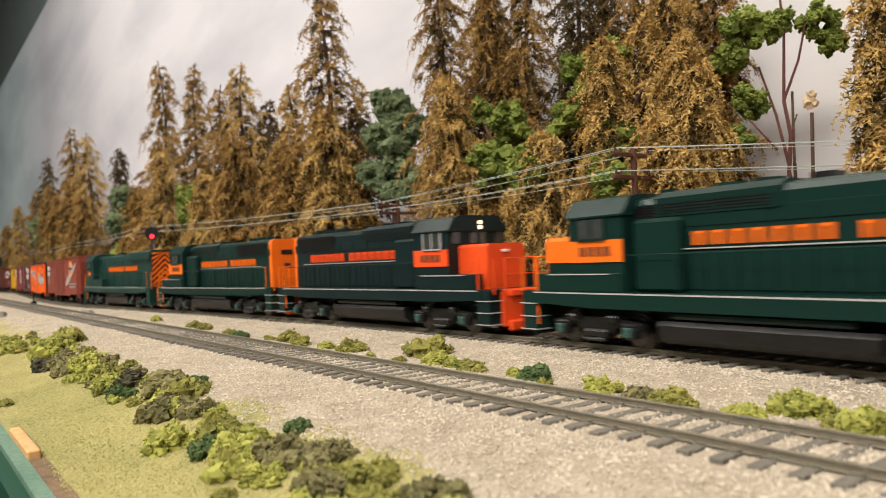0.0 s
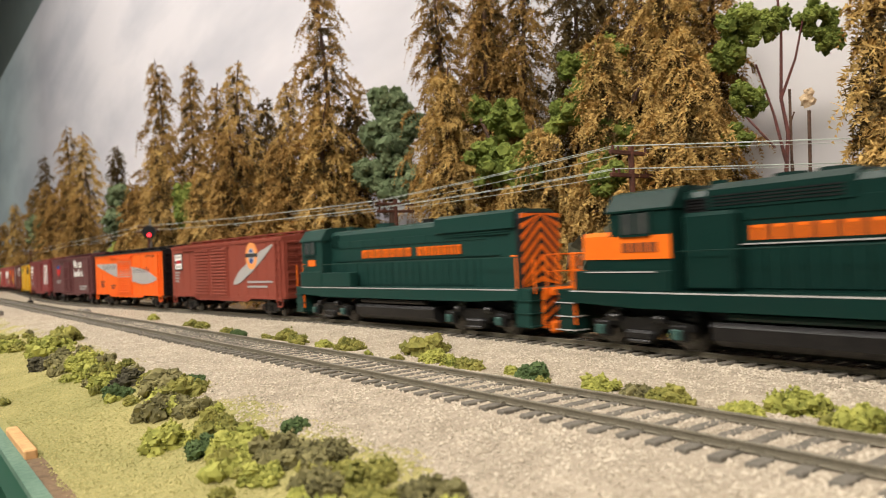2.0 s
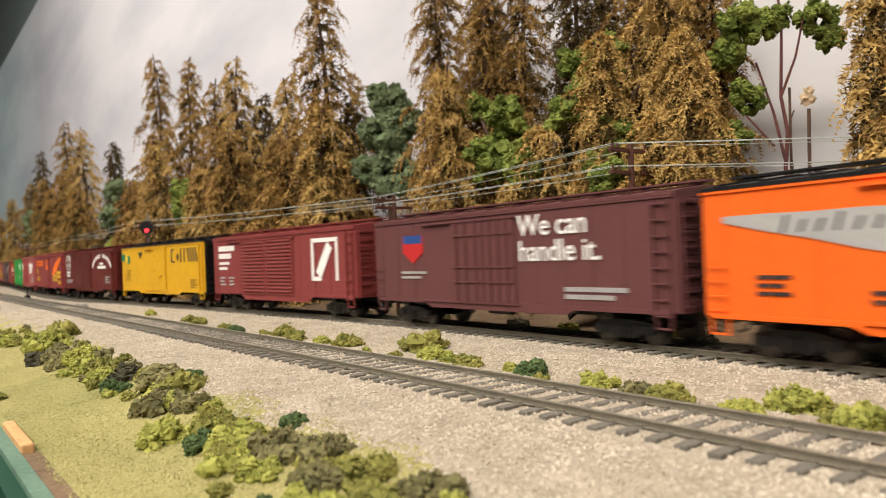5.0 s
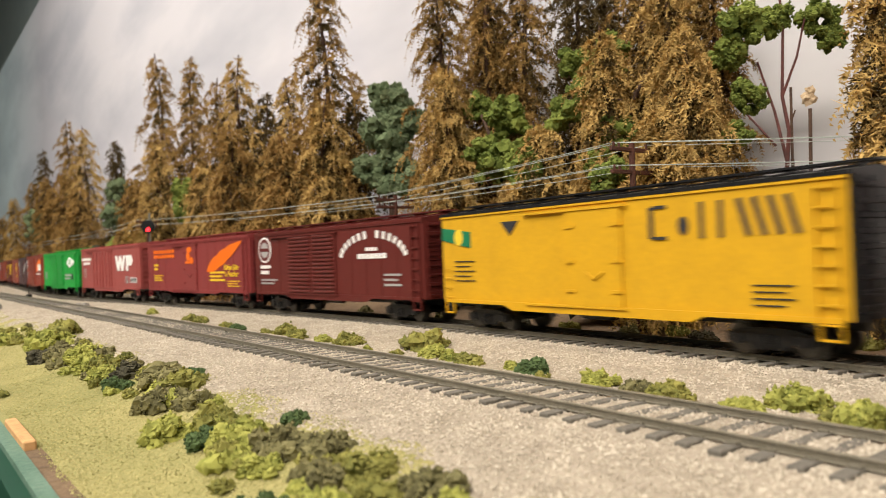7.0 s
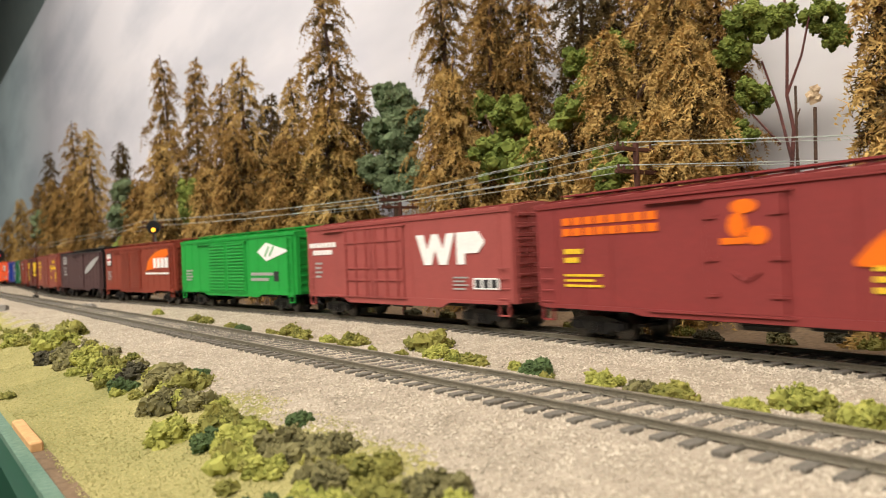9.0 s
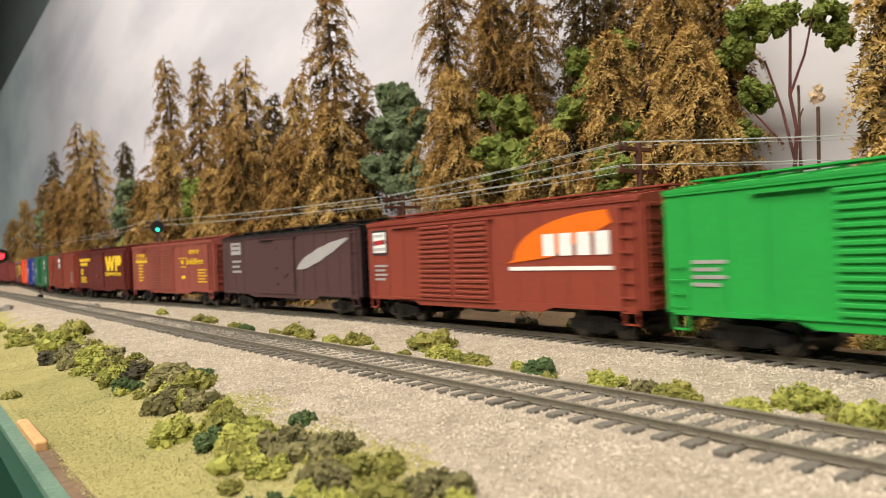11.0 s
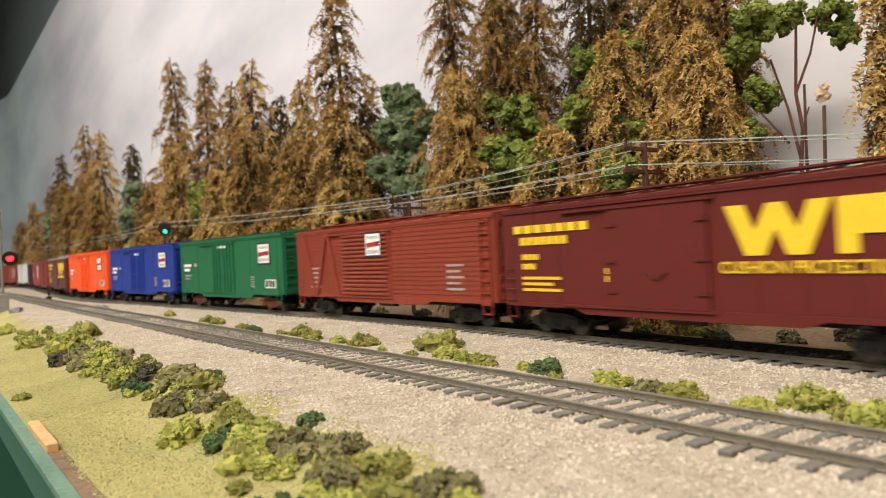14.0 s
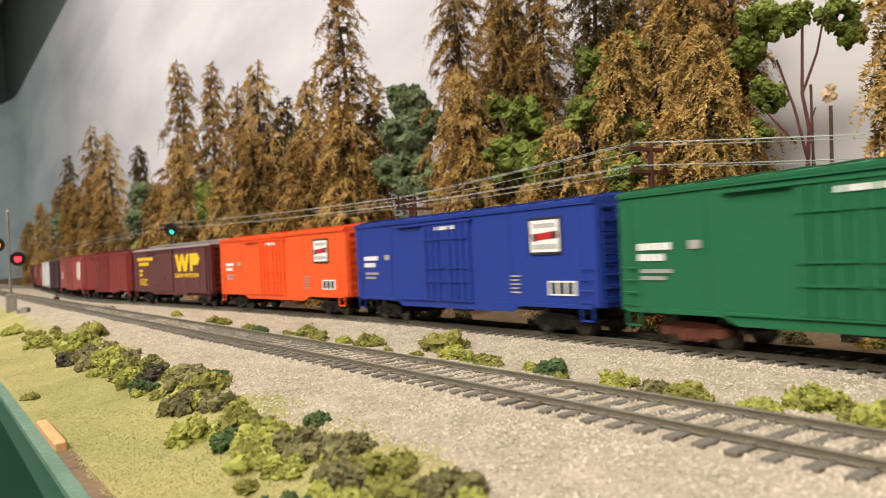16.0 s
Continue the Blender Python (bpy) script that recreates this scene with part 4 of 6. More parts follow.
C_ROSE = paint("boxcar_rose_brown", (0.30, 0.070, 0.062))
C_GREEN = paint("boxcar_green", (0.018, 0.30, 0.048))
C_RUST = paint("boxcar_rust", (0.230, 0.046, 0.027))
C_SMOKE = paint("boxcar_smoky_brown", (0.076, 0.039, 0.039))
C_BRICK = paint("boxcar_brick", (0.225, 0.042, 0.023))
C_PINE = paint("boxcar_pine", (0.016, 0.122, 0.052))
C_BLUE = paint("boxcar_blue", (0.018, 0.042, 0.25))
C_FLAME = paint("boxcar_flame", (0.84, 0.10, 0.022))
C_WHITE = paint("boxcar_white", (0.62, 0.62, 0.62))
C_DARK = paint("boxcar_dark", (0.06, 0.025, 0.032))
C_GREYROOF = paint("roof_grey", (0.36, 0.33, 0.33))


def shield(car, x, z, w, h, SY=SY):
    mark(car, "herald", [rect(x, z, w, h)], P_WHITE, SY, "white square herald with dark border")
    mark(car, "herald_border", [stroke(x - w / 2, z - h / 2, x - w / 2, z + h / 2, 0.0010), stroke(x + w / 2, z - h / 2, x + w / 2, z + h / 2, 0.0010),
                                rect(x, z - h / 2, w, 0.0010), rect(x, z + h / 2, w, 0.0010)], P_INK, SY, "", 2)
    mark(car, "herald_band", [stroke(x - w * 0.42, z - h * 0.04, x + w * 0.42, z + h * 0.03, h * 0.20)], P_REDMARK, SY, "red band across the herald", 2)
    mark(car, "herald_bars", [rect(x - w * 0.33, z - h * 0.04, w * 0.12, h * 0.22), rect(x + w * 0.31, z + h * 0.02, w * 0.16, h * 0.22)], P_INK, SY, "", 3)
    mark(car, "herald_text", row(x - w * 0.36, x + w * 0.36, z + h * 0.30, h * 0.13, 4) + row(x - w * 0.40, x + w * 0.40, z - h * 0.31, h * 0.15, 6), P_SILVER, SY, "", 2)


def data_block(car, x, z, w, lines, material, pitch=0.0022, h=0.0011):
    bars = []
    for i in range(lines):
        long = w * (1 if i % 2 == 0 else 0.8)
        bars += row(x, x + long, z - i * pitch, h, max(3, round(long / max(h, 0.0008) / 1.05)))
    mark(car, "data_lettering", bars, material, SY, "small lines of lettering")


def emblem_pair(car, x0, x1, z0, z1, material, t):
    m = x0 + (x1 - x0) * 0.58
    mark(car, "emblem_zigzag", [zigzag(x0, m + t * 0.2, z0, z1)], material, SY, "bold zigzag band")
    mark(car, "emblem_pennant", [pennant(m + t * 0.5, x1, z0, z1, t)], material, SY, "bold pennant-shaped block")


def louvre_pair(a=-0.0425, m=-0.0150, b=0.0125):
    return ((a, m - 0.0004), (m + 0.0004, b))


def consist():
    # brown double-door car with feather and round medallion
    c = boxcar("brown-red double-door boxcar with silver feather and orange medallion", 0.175, C_BROWN, C_BROWN, C_BROWN, louvre_pair(), ribs=SEAMS)
    shield(c, -0.0737, 0.0370, 0.0140, 0.0118)
    data_block(c, -0.081, 0.0290, 0.009, 4, P_SILVER)
    mark(c, "feather", feather(0.020, 0.0200, 0.0755, 0.0440, 0.0046), P_SILVER, SY, "silver feather emblem")
    mark(c, "medallion", [oval(0.0475, 0.0380, 0.0080, 0.0086, 28)], P_PEACH, SY, "orange round medallion", 2)
    mark(c, "medallion_centre", [oval(0.0475, 0.0380, 0.0046, 0.0050)], P_SILVER, SY, "", 3)
    mark(c, "medallion_band", [rect(0.0475, 0.0384, 0.0164, 0.0024)], P_INK, SY, "", 4)
    mark(c, "medallion_dot", [oval(0.0475, 0.0350, 0.0024, 0.0018, 12), oval(0.0475, 0.0412, 0.0020, 0.0010, 12)], P_BLUEMARK, SY, "", 4)
    data_block(c, 0.040, 0.0215, 0.034, 2, P_SILVER, 0.0030, 0.0013)
    add_car(c, -1.0350, -0.8600)
    # orange reefer with black roof and ends
    c = boxcar("bright orange reefer with silver feather, black roof and ends", 0.174, C_ORANGE, M_BLACK, M_BLACK, ((-0.0200, 0.0168),), ribs=SEAMS, height=0.0474, name="refrigerator_car")
    mark(c, "feather", feather(0.074, 0.0245, -0.080, 0.0385, 0.0078), P_SILVER, SY, "long silver feather emblem")
    mark(c, "feather_stripes", [rect(-0.0016, 0.0270 + i * 0.0019, 0.0350, 0.0009) for i in range(8)], P_SILVER, -HW - 0.0010, "", 2)
    mark(c, "name_lettering", [stroke(-0.062 + i * 0.0048, 0.0340, -0.0605 + i * 0.0048, 0.0385 if i % 3 == 0 else 0.0372, 0.0010) for i in range(8)] +
         [stroke(0.022 + i * 0.0048, 0.0300, 0.0235 + i * 0.0048, 0.0345 if i % 3 == 0 else 0.0332, 0.0010) for i in range(8)], P_INK, SY, "dark script lettering", 2)
    data_block(c, -0.070, 0.0225, 0.010, 3, P_INK)
    mark(c, "car_number", [stroke(0.052, 0.0422, 0.053, 0.0444, 0.0010), stroke(0.055, 0.0438, 0.058, 0.0438, 0.0008), stroke(0.060, 0.0434, 0.063, 0.0434, 0.0008), stroke(0.066, 0.0420, 0.067, 0.0442, 0.0010), stroke(0.069, 0.0432, 0.072, 0.0432, 0.0008)], P_INK, SY)
    data_block(c, -0.040, 0.0190, 0.012, 2, P_INK)
    add_car(c, -1.2253, -1.0509)
    # dark umber boxcar with readable slogan
    c = boxcar("dark umber boxcar with shield herald and white slogan", 0.173, C_UMBER, C_UMBER, C_UMBER, ((-0.0245, -0.004), (-0.003, 0.0150)), "flat", ribs=SEAMS)
    words(c, "We can\nhandle it.", 0.0170, 0.0375, 0.0110, P_WHITE, SY)
    mark(c, "shield_herald", [[(-0.062, 0.0405), (-0.046, 0.0405), (-0.046, 0.0330), (-0.054, 0.0280), (-0.062, 0.0330)]], P_REDMARK, SY, "shield herald")
    mark(c, "shield_top", [rect(-0.054, 0.0388, 0.0150, 0.0036)], P_BLUEMARK, SY, "", 2)
    data_block(c, -0.064, 0.0240, 0.020, 2, P_SILVER)
    data_block(c, 0.040, 0.0180, 0.028, 2, P_SILVER, 0.0026, 0.0016)
    add_car(c, -1.4085, -1.2357)
    # maroon double-door car with white square emblem
    c = boxcar("maroon double-door boxcar with white square emblem", 0.177, C_MAROON, C_MAROON, C_MAROON, louvre_pair(-0.043, -0.010, 0.024), ribs=tuple(x for x in np.linspace(-0.080, 0.080, 11) if not -0.045 < x < 0.028), sill_drop=0.0030)
    mark(c, "name_lettering", row(-0.0795, -0.0545, 0.0410, 0.0034, 9) + row(-0.0795, -0.0600, 0.0360, 0.0034, 8), P_WHITE, SY, "white name lettering")
    data_block(c, -0.0790, 0.0312, 0.016, 2, P_WHITE, 0.0034, 0.0018)
    data_block(c, -0.0780, 0.0215, 0.008, 3, P_SILVER)
    data_block(c, -0.0640, 0.0215, 0.008, 3, P_SILVER)
    data_block(c, -0.020, 0.0300, 0.022, 2, P_SILVER, 0.0022, 0.0010)
    mark(c, "square_emblem", [stroke(0.046, 0.0200, 0.046, 0.0430, 0.0022), stroke(0.045, 0.0420, 0.072, 0.0420, 0.0022), stroke(0.071, 0.0430, 0.071, 0.0200, 0.0022), stroke(0.045, 0.0210, 0.055, 0.0210, 0.0022),
                              stroke(0.052, 0.0230, 0.064, 0.0390, 0.0060)], P_WHITE, SY, "white square emblem")
    add_car(c, -1.6038, -1.4266)
    # yellow reefer
    c = boxcar("yellow reefer with large dark markings, black roof and ends", 0.172, C_YELLOW, M_BLACK, M_BLACK, ((-0.0100, 0.0150),), "plain", ribs=(), boards=False, name="refrigerator_car")
    for bar in [rect(0.0268, 0.0385, 0.0016, 0.0095), rect(0.0300, 0.0432, 0.0050, 0.0010), rect(0.0300, 0.0338, 0.0050, 0.0010), oval(0.0385, 0.0372, 0.0018, 0.0028, 12),
                rect(0.0448, 0.0385, 0.0014, 0.0105), rect(0.0510, 0.0385, 0.0014, 0.0105)] + slants(0.0560, 0.0745, 0.0335, 0.0438, 0.0017, 4):
        mark(c, "large_bar", [bar], P_INK, SY, "large dark bar")
    mark(c, "green_panel", [[(-0.0852, 0.0425), (-0.0655, 0.0400), (-0.0655, 0.0335), (-0.0852, 0.0372)]], P_GREENMARK, SY, "green slanted panel")
    mark(c, "panel_disc", [oval(-0.0735, 0.0380, 0.0030, 0.0034)], P_YELLOW, SY, "", 2)
    mark(c, "triangle", [[(-0.0455, 0.0430), (-0.0352, 0.0430), (-0.0403, 0.0375)]], P_INK, SY, "dark triangle")
    data_block(c, -0.077, 0.0280, 0.014, 5, P_INK, 0.0020, 0.0004)
    data_block(c, 0.060, 0.0200, 0.012, 4, P_INK, 0.0018, 0.0004)
    data_block(c, -0.003, 0.0250, 0.009, 3, P_INK, 0.0020, 0.0004)
    add_car(c, -1.7879, -1.6155)
    # dark wine double-door car
    c = boxcar("dark wine-red double-door boxcar with white arched lettering", 0.174, C_WINE, C_WINE, C_WINE, louvre_pair(-0.0415, -0.0140, 0.0115), ribs=SEAMS)
    mark(c, "round_herald", [oval(-0.0727, 0.0378, 0.0085, 0.0078, 24)], P_WHITE, SY, "white round herald")
    mark(c, "herald_field", [oval(-0.0727, 0.0378, 0.0074, 0.0068, 24)], C_WINE, SY, "", 2)
    mark(c, "herald_ring", [oval(-0.0727, 0.0378, 0.0052, 0.0047, 24)], P_SILVER, SY, "", 3)
    mark(c, "herald_bar", [rect(-0.0727, 0.0378, 0.0128, 0.0022)], C_WINE, SY, "", 4)
    arch = []
    for i in range(15):
        k = i / 14
        if i == 7:
            continue
        a = math.pi * (1.0 - k) * 0.86 + 0.07 * math.pi
        cx, cz = 0.0455 + 0.0290 * math.cos(a), 0.0300 + 0.0125 * math.sin(a)
        arch.append(stroke(cx - 0.0013 * math.cos(a), cz - 0.0019 * math.sin(a), cx + 0.0013 * math.cos(a), cz + 0.0019 * math.sin(a), 0.0022))
    mark(c, "arched_lettering", arch, P_WHITE, SY, "white arched lettering")
    mark(c, "name_lettering", row(0.0400, 0.0510, 0.0352, 0.0018, 3) + row(0.0325, 0.0585, 0.0318, 0.0025, 7), P_WHITE, SY)
    data_block(c, -0.0790, 0.0275, 0.014, 2, P_WHITE, 0.0034, 0.0020)
    data_block(c, -0.0790, 0.0195, 0.022, 2, P_SILVER, 0.0020, 0.0011)
    data_block(c, 0.056, 0.0225, 0.014, 3, P_SILVER, 0.0024, 0.0011)
    add_car(c, -1.9755, -1.8022)
    # red boxcar with orange feather
    c = boxcar("bright wine-red boxcar with orange feather and yellow lettering", 0.180, C_RED, C_RED, C_RED, ((-0.0160, 0.0085),), "plain", ribs=SEAMS, sill_drop=0.0010)
    mark(c, "name_lettering", row(-0.0768, -0.0330, 0.0412, 0.0026, 8) + row(-0.0768, -0.0330, 0.0375, 0.0026, 8), P_ORANGE, SY, "orange lettering")
    mark(c, "feather", feather(0.0260, 0.0255, 0.0800, 0.0445, 0.0056), P_ORANGE, SY, "large orange feather")
    mark(c, "door_figure", [oval(-0.003, 0.0415, 0.0042, 0.0020, 12), oval(-0.0052, 0.0365, 0.0030, 0.0034, 12), oval(0.0008, 0.0335, 0.0034, 0.0026, 12), rect(-0.0065, 0.0322, 0.0080, 0.0018)], P_ORANGE, -HW - 0.0009, "orange abstract figure")
    data_block(c, -0.0755, 0.0308, 0.009, 2, P_YELLOW, 0.0030, 0.0018)
    data_block(c, -0.0755, 0.0225, 0.018, 3, P_YELLOW, 0.0018, 0.0008)
    data_block(c, 0.030, 0.0245, 0.024, 3, P_YELLOW, 0.0026, 0.0014)
    words(c, "Rides Like\n a Feather", 0.0530, 0.0262, 0.0052, P_YELLOW, SY, 0.3)
    data_block(c, 0.058, 0.0185, 0.018, 3, P_YELLOW, 0.0016, 0.0006)
    add_car(c, -2.1615, -1.9810)
    # rose-brown car with big white emblem
    c = boxcar("rose-brown plug-door boxcar with bold white emblem", 0.170, C_ROSE, C_ROSE, C_ROSE, ((-0.0440, -0.0165), (-0.0155, 0.0115)), "flat", ribs=(-0.080, 0.018, 0.078), end_ladder="", sill_drop=0.0022, height=0.0490)
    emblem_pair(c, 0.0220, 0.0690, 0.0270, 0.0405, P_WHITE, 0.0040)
    mark(c, "name_lettering", row(-0.0825, -0.0520, 0.0390, 0.0026, 7) + row(-0.0785, -0.0560, 0.0350, 0.0026, 6), P_WHITE, SY, "white name lettering")
    data_block(c, -0.0760, 0.0290, 0.008, 4, P_SILVER, 0.0024)
    mark(c, "label_frame", [rect(0.0695, 0.0190, 0.0160, 0.0046)], P_WHITE, SY, "white-framed black label")
    mark(c, "label_lines", row(0.0620, 0.0770, 0.0190, 0.0034, 3), P_INK, SY, "", 2)
    data_block(c, 0.048, 0.0215, 0.010, 4, P_SILVER, 0.0016, 0.0007)
    add_car(c, -2.3462, -2.1767)
    # bright green car
    c = boxcar("bright green boxcar with white diamond emblem", 0.1755, C_GREEN, C_GREEN, C_GREEN, ((-0.0350, -0.006), (-0.005, 0.0230)), ribs=SEAMS)
    mark(c, "diamond_emblem", [[(0.0400, 0.0375), (0.0520, 0.0430), (0.0800, 0.0372), (0.0520, 0.0315)]], P_WHITE, SY, "white diamond emblem")
    mark(c, "diamond_slash", [stroke(0.0500, 0.0345, 0.0560, 0.0405, 0.0016), stroke(0.0560, 0.0345, 0.0620, 0.0405, 0.0016)], C_GREEN, SY, "", 2)
    data_block(c, 0.030, 0.0235, 0.030, 2, P_SILVER, 0.0034, 0.0018)
    data_block(c, -0.078, 0.0265, 0.012, 4, P_SILVER)
    mark(c, "black_label", [rect(0.0640, 0.0220, 0.0060, 0.0060)], P_INK, SY)
    add_car(c, -2.5349, -2.3594)
    # rust boxcar with orange-white feather
    c = boxcar("rust-brown boxcar with orange feather over white lettering", 0.172, C_RUST, C_RUST, C_RUST, louvre_pair(-0.0400, -0.0140, 0.0110), ribs=SEAMS)
    arc = [(0.072 - 0.047 * math.cos(a), 0.0285 + 0.0160 * math.sin(a)) for a in np.linspace(0, math.pi / 2, 12)]
    mark(c, "feather", [[(0.0210, 0.0270)] + arc + [(0.0740, 0.0400), (0.0450, 0.0290)]], P_ORANGE, SY, "orange feather curving over white lettering")
    mark(c, "white_block", row(0.0400, 0.0740, 0.0335, 0.0080, 4), P_WHITE, SY, "white block lettering under the feather", 2)
    mark(c, "underline", [rect(0.048, 0.0250, 0.052, 0.0014)], P_WHITE, SY)
    shield(c, -0.0745, 0.0385, 0.0130, 0.0110)
    data_block(c, -0.080, 0.0270, 0.012, 4, P_SILVER)
    add_car(c, -2.7170, -2.5453)
    # smoky brown car, black roof
    c = boxcar("weathered smoky-brown boxcar with grey feather", 0.1747, C_SMOKE, M_BLACK, M_BLACK, ((-0.0080, 0.0170),), "plain", ribs=SEAMS)
    mark(c, "feather", feather(0.0200, 0.0265, 0.0760, 0.0420, 0.0042), P_SILVER, SY, "grey feather emblem")
    mark(c, "herald", [rect(-0.0650, 0.0405, 0.0150, 0.0080)], P_SILVER, SY, "worn grey herald")
    mark(c, "herald_text", row(-0.0710, -0.0590, 0.0425, 0.0014, 5) + row(-0.0710, -0.0590, 0.0395, 0.0010, 5), C_SMOKE, SY, "", 2)
    data_block(c, -0.0715, 0.0320, 0.014, 3, P_SILVER, 0.0034, 0.0015)
    add_car(c, -2.8988, -2.7241)
    # brick red car with gold script
    c = boxcar("rosy brick double-door boxcar with gold script lettering", 0.172, C_CLAY, C_CLAY, C_CLAY, louvre_pair(-0.0435, -0.0140, 0.0115), ribs=SEAMS)
    mark(c, "flourish", [stroke(0.0225, 0.0362, 0.0370, 0.0364, 0.0008), stroke(0.0250, 0.0296, 0.0360, 0.0294, 0.0008), stroke(0.0450, 0.0352, 0.0560, 0.0354, 0.0006)], P_YELLOW, SY, "gold flourish lines")
    mark(c, "name_lettering", row(-0.0770, -0.0490, 0.0352, 0.0022, 12) + [rect(-0.0630, 0.0378, 0.0290, 0.0005)], P_YELLOW, SY)
    words(c, "AUTOMOBILE", -0.0745, 0.0392, 0.0034, P_YELLOW, SY)
    words(c, "ROAD OF", 0.0430, 0.0392, 0.0042, P_YELLOW, SY, 0.15)
    words(c, "THE", 0.0245, 0.0318, 0.0042, P_YELLOW, SY, 0.2)
    words(c, "Streamliners", 0.0355, 0.0314, 0.0064, P_YELLOW, SY, 0.35)
    data_block(c, -0.0700, 0.0320, 0.011, 6, P_YELLOW, 0.0026, 0.0012)
    data_block(c, 0.058, 0.0270, 0.016, 5, P_YELLOW, 0.0022, 0.0009)
    mark(c, "small_emblem", [oval(0.030, 0.0215, 0.0040, 0.0014, 12)], P_YELLOW, SY)
    add_car(c, -3.0831, -2.9115)
    # maroon cars with yellow emblem, dark roof first, grey roof later
    for u0, u1, roof in ((-3.2645, -3.0930, C_WINE), (-4.1981, -4.0188, C_GREYROOF)):
        c = boxcar("dark maroon boxcar with bold yellow emblem and lettering", u1 - u0, C_WINE if roof is C_WINE else C_UMBER, roof, C_WINE, ((-0.0285, 0.0115),), "plain", ribs=SEAMS)
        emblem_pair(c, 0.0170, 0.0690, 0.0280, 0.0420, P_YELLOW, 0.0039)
        words(c, "CUSHION PROTECTION", 0.0150, 0.0232, 0.0047, P_YELLOW, SY)
        mark(c, "name_lettering", row(-0.0790, -0.0370, 0.0400, 0.0030, 7) + row(-0.0750, -0.0480, 0.0355, 0.0030, 7), P_YELLOW, SY, "yellow name lettering")
        data_block(c, -0.0740, 0.0295, 0.010, 2, P_YELLOW, 0.0036, 0.0022)
        data_block(c, -0.0740, 0.0215, 0.022, 3, P_YELLOW, 0.0022, 0.0011)
        data_block(c, -0.0300, 0.0240, 0.012, 2, P_YELLOW, 0.0026, 0.0020)
        add_car(c, u0, u1)
    # outside-braced brick car
    c = boxcar("brick-red outside-braced boxcar with square herald", 0.179, C_BRICK, C_BRICK, C_BRICK, ((-0.0345, 0.0125),), ribs=(0.022, 0.032, 0.044, 0.057, 0.073), braced=True, boards=True)
    shield(c, -0.0008, 0.0385, 0.0145, 0.0118, -HW - 0.0015)
    data_block(c, 0.0575, 0.0270, 0.012, 5, P_SILVER, 0.0026, 0.0010)
    data_block(c, -0.0720, 0.0270, 0.012, 5, P_SILVER, 0.0026, 0.0010)
    add_car(c, -3.4494, -3.2706)
    for label, side, u0, u1, fm in (("pine green plug-door boxcar with square herald", C_PINE, -3.6365, -3.4670, FRAME_RUST), ("deep blue plug-door boxcar with square herald", C_BLUE, -3.8196, -3.6485, None),
                                    ("orange-red plug-door boxcar with square herald", C_FLAME, -4.0045, -3.8300, None)):
        c = boxcar(label, u1 - u0, side, side, side, ((-0.0212, -0.0035), (-0.0030, 0.0146)), "flat", ribs=(-0.080, -0.050, 0.040, 0.078), end_ladder="", sill_drop=0.0024, height=0.0495, frame_mesh=fm)
        shield(c, 0.0605, 0.0375, 0.0165, 0.0130)
        data_block(c, -0.0770, 0.0318, 0.014, 2, P_WHITE, 0.0034, 0.0022)
        data_block(c, -0.0760, 0.0240, 0.013, 2, P_SILVER, 0.0022, 0.0012)
        mark(c, "small_plate", [rect(-0.0540, 0.0320, 0.0042, 0.0026)], P_SILVER, SY)
        mark(c, "label_frame", [rect(0.0685, 0.0180, 0.0140, 0.0054)], P_WHITE, SY, "white-framed black label")
        mark(c, "label_lines", row(0.0620, 0.0750, 0.0180, 0.0042, 3), P_INK, SY, "", 2)
        data_block(c, 0.0400, 0.0225, 0.006, 5, P_SILVER, 0.0016, 0.0007)
        data_block(c, -0.0160, 0.0215, 0.009, 3, P_SILVER, 0.0024, 0.0014)
        mark(c, "door_lettering", row(-0.010, 0.005, 0.0440, 0.0016, 5), P_WHITE, -HW - 0.0010)
        add_car(c, u0, u1)
    # the tail, seen only far off
    u = -4.2064
    for label, side, roof, dec in (("plain red boxcar with ribbed doors", C_RED, C_RED, None), ("rose-brown boxcar with white lettering", C_ROSE, C_ROSE, P_WHITE), ("dark maroon boxcar with plain sides", C_DARK, C_DARK, None),
                                   ("white boxcar with plain sides", C_WHITE, C_WHITE, None), ("rust-brown boxcar with pale lettering", C_RUST, C_RUST, P_SILVER), ("wine-red boxcar with pale lettering", C_WINE, C_WINE, P_SILVER)):
        c = boxcar(label, 0.176, side, roof, side, louvre_pair(), ribs=SEAMS)
        if dec:
            mark(c, "emblem", [stroke(0.05, 0.0220, 0.05, 0.0420, 0.006), stroke(0.062, 0.0220, 0.066, 0.0420, 0.008)], dec, SY, "pale upright emblem")
            data_block(c, -0.075, 0.0300, 0.014, 4, dec)
        add_car(c, u - 0.176, u)
        u -= 0.186


consist()


def motions():
    """Every vehicle follows the main line on its two trucks at one speed."""
    for thing, mid, half in TRAIN:
        rows = []
        for i in range(41):
            t = i * 0.4
            s = mid + 0.0015 + SPEED * t
            a, b = main_at(s - half), main_at(s + half)
            rows.append((t, pose((a[0] + b[0]) / 2, (a[1] + b[1]) / 2, 0, 0, 0, math.degrees(math.atan2(b[1] - a[1], b[0] - a[0])))))
        walk(thing, rows)
    # the signal's vane turns from red to amber and on to green
    at = lambda a: pose(0, 0, 0.0036, 0, a, 0)
    walk(VANE, [(0, at(0)), (8.7, at(0)), (8.734, at(60)), (8.767, at(120)), (9.8, at(120)), (9.9, at(180)), (10.0, at(240)), (16, at(240))])


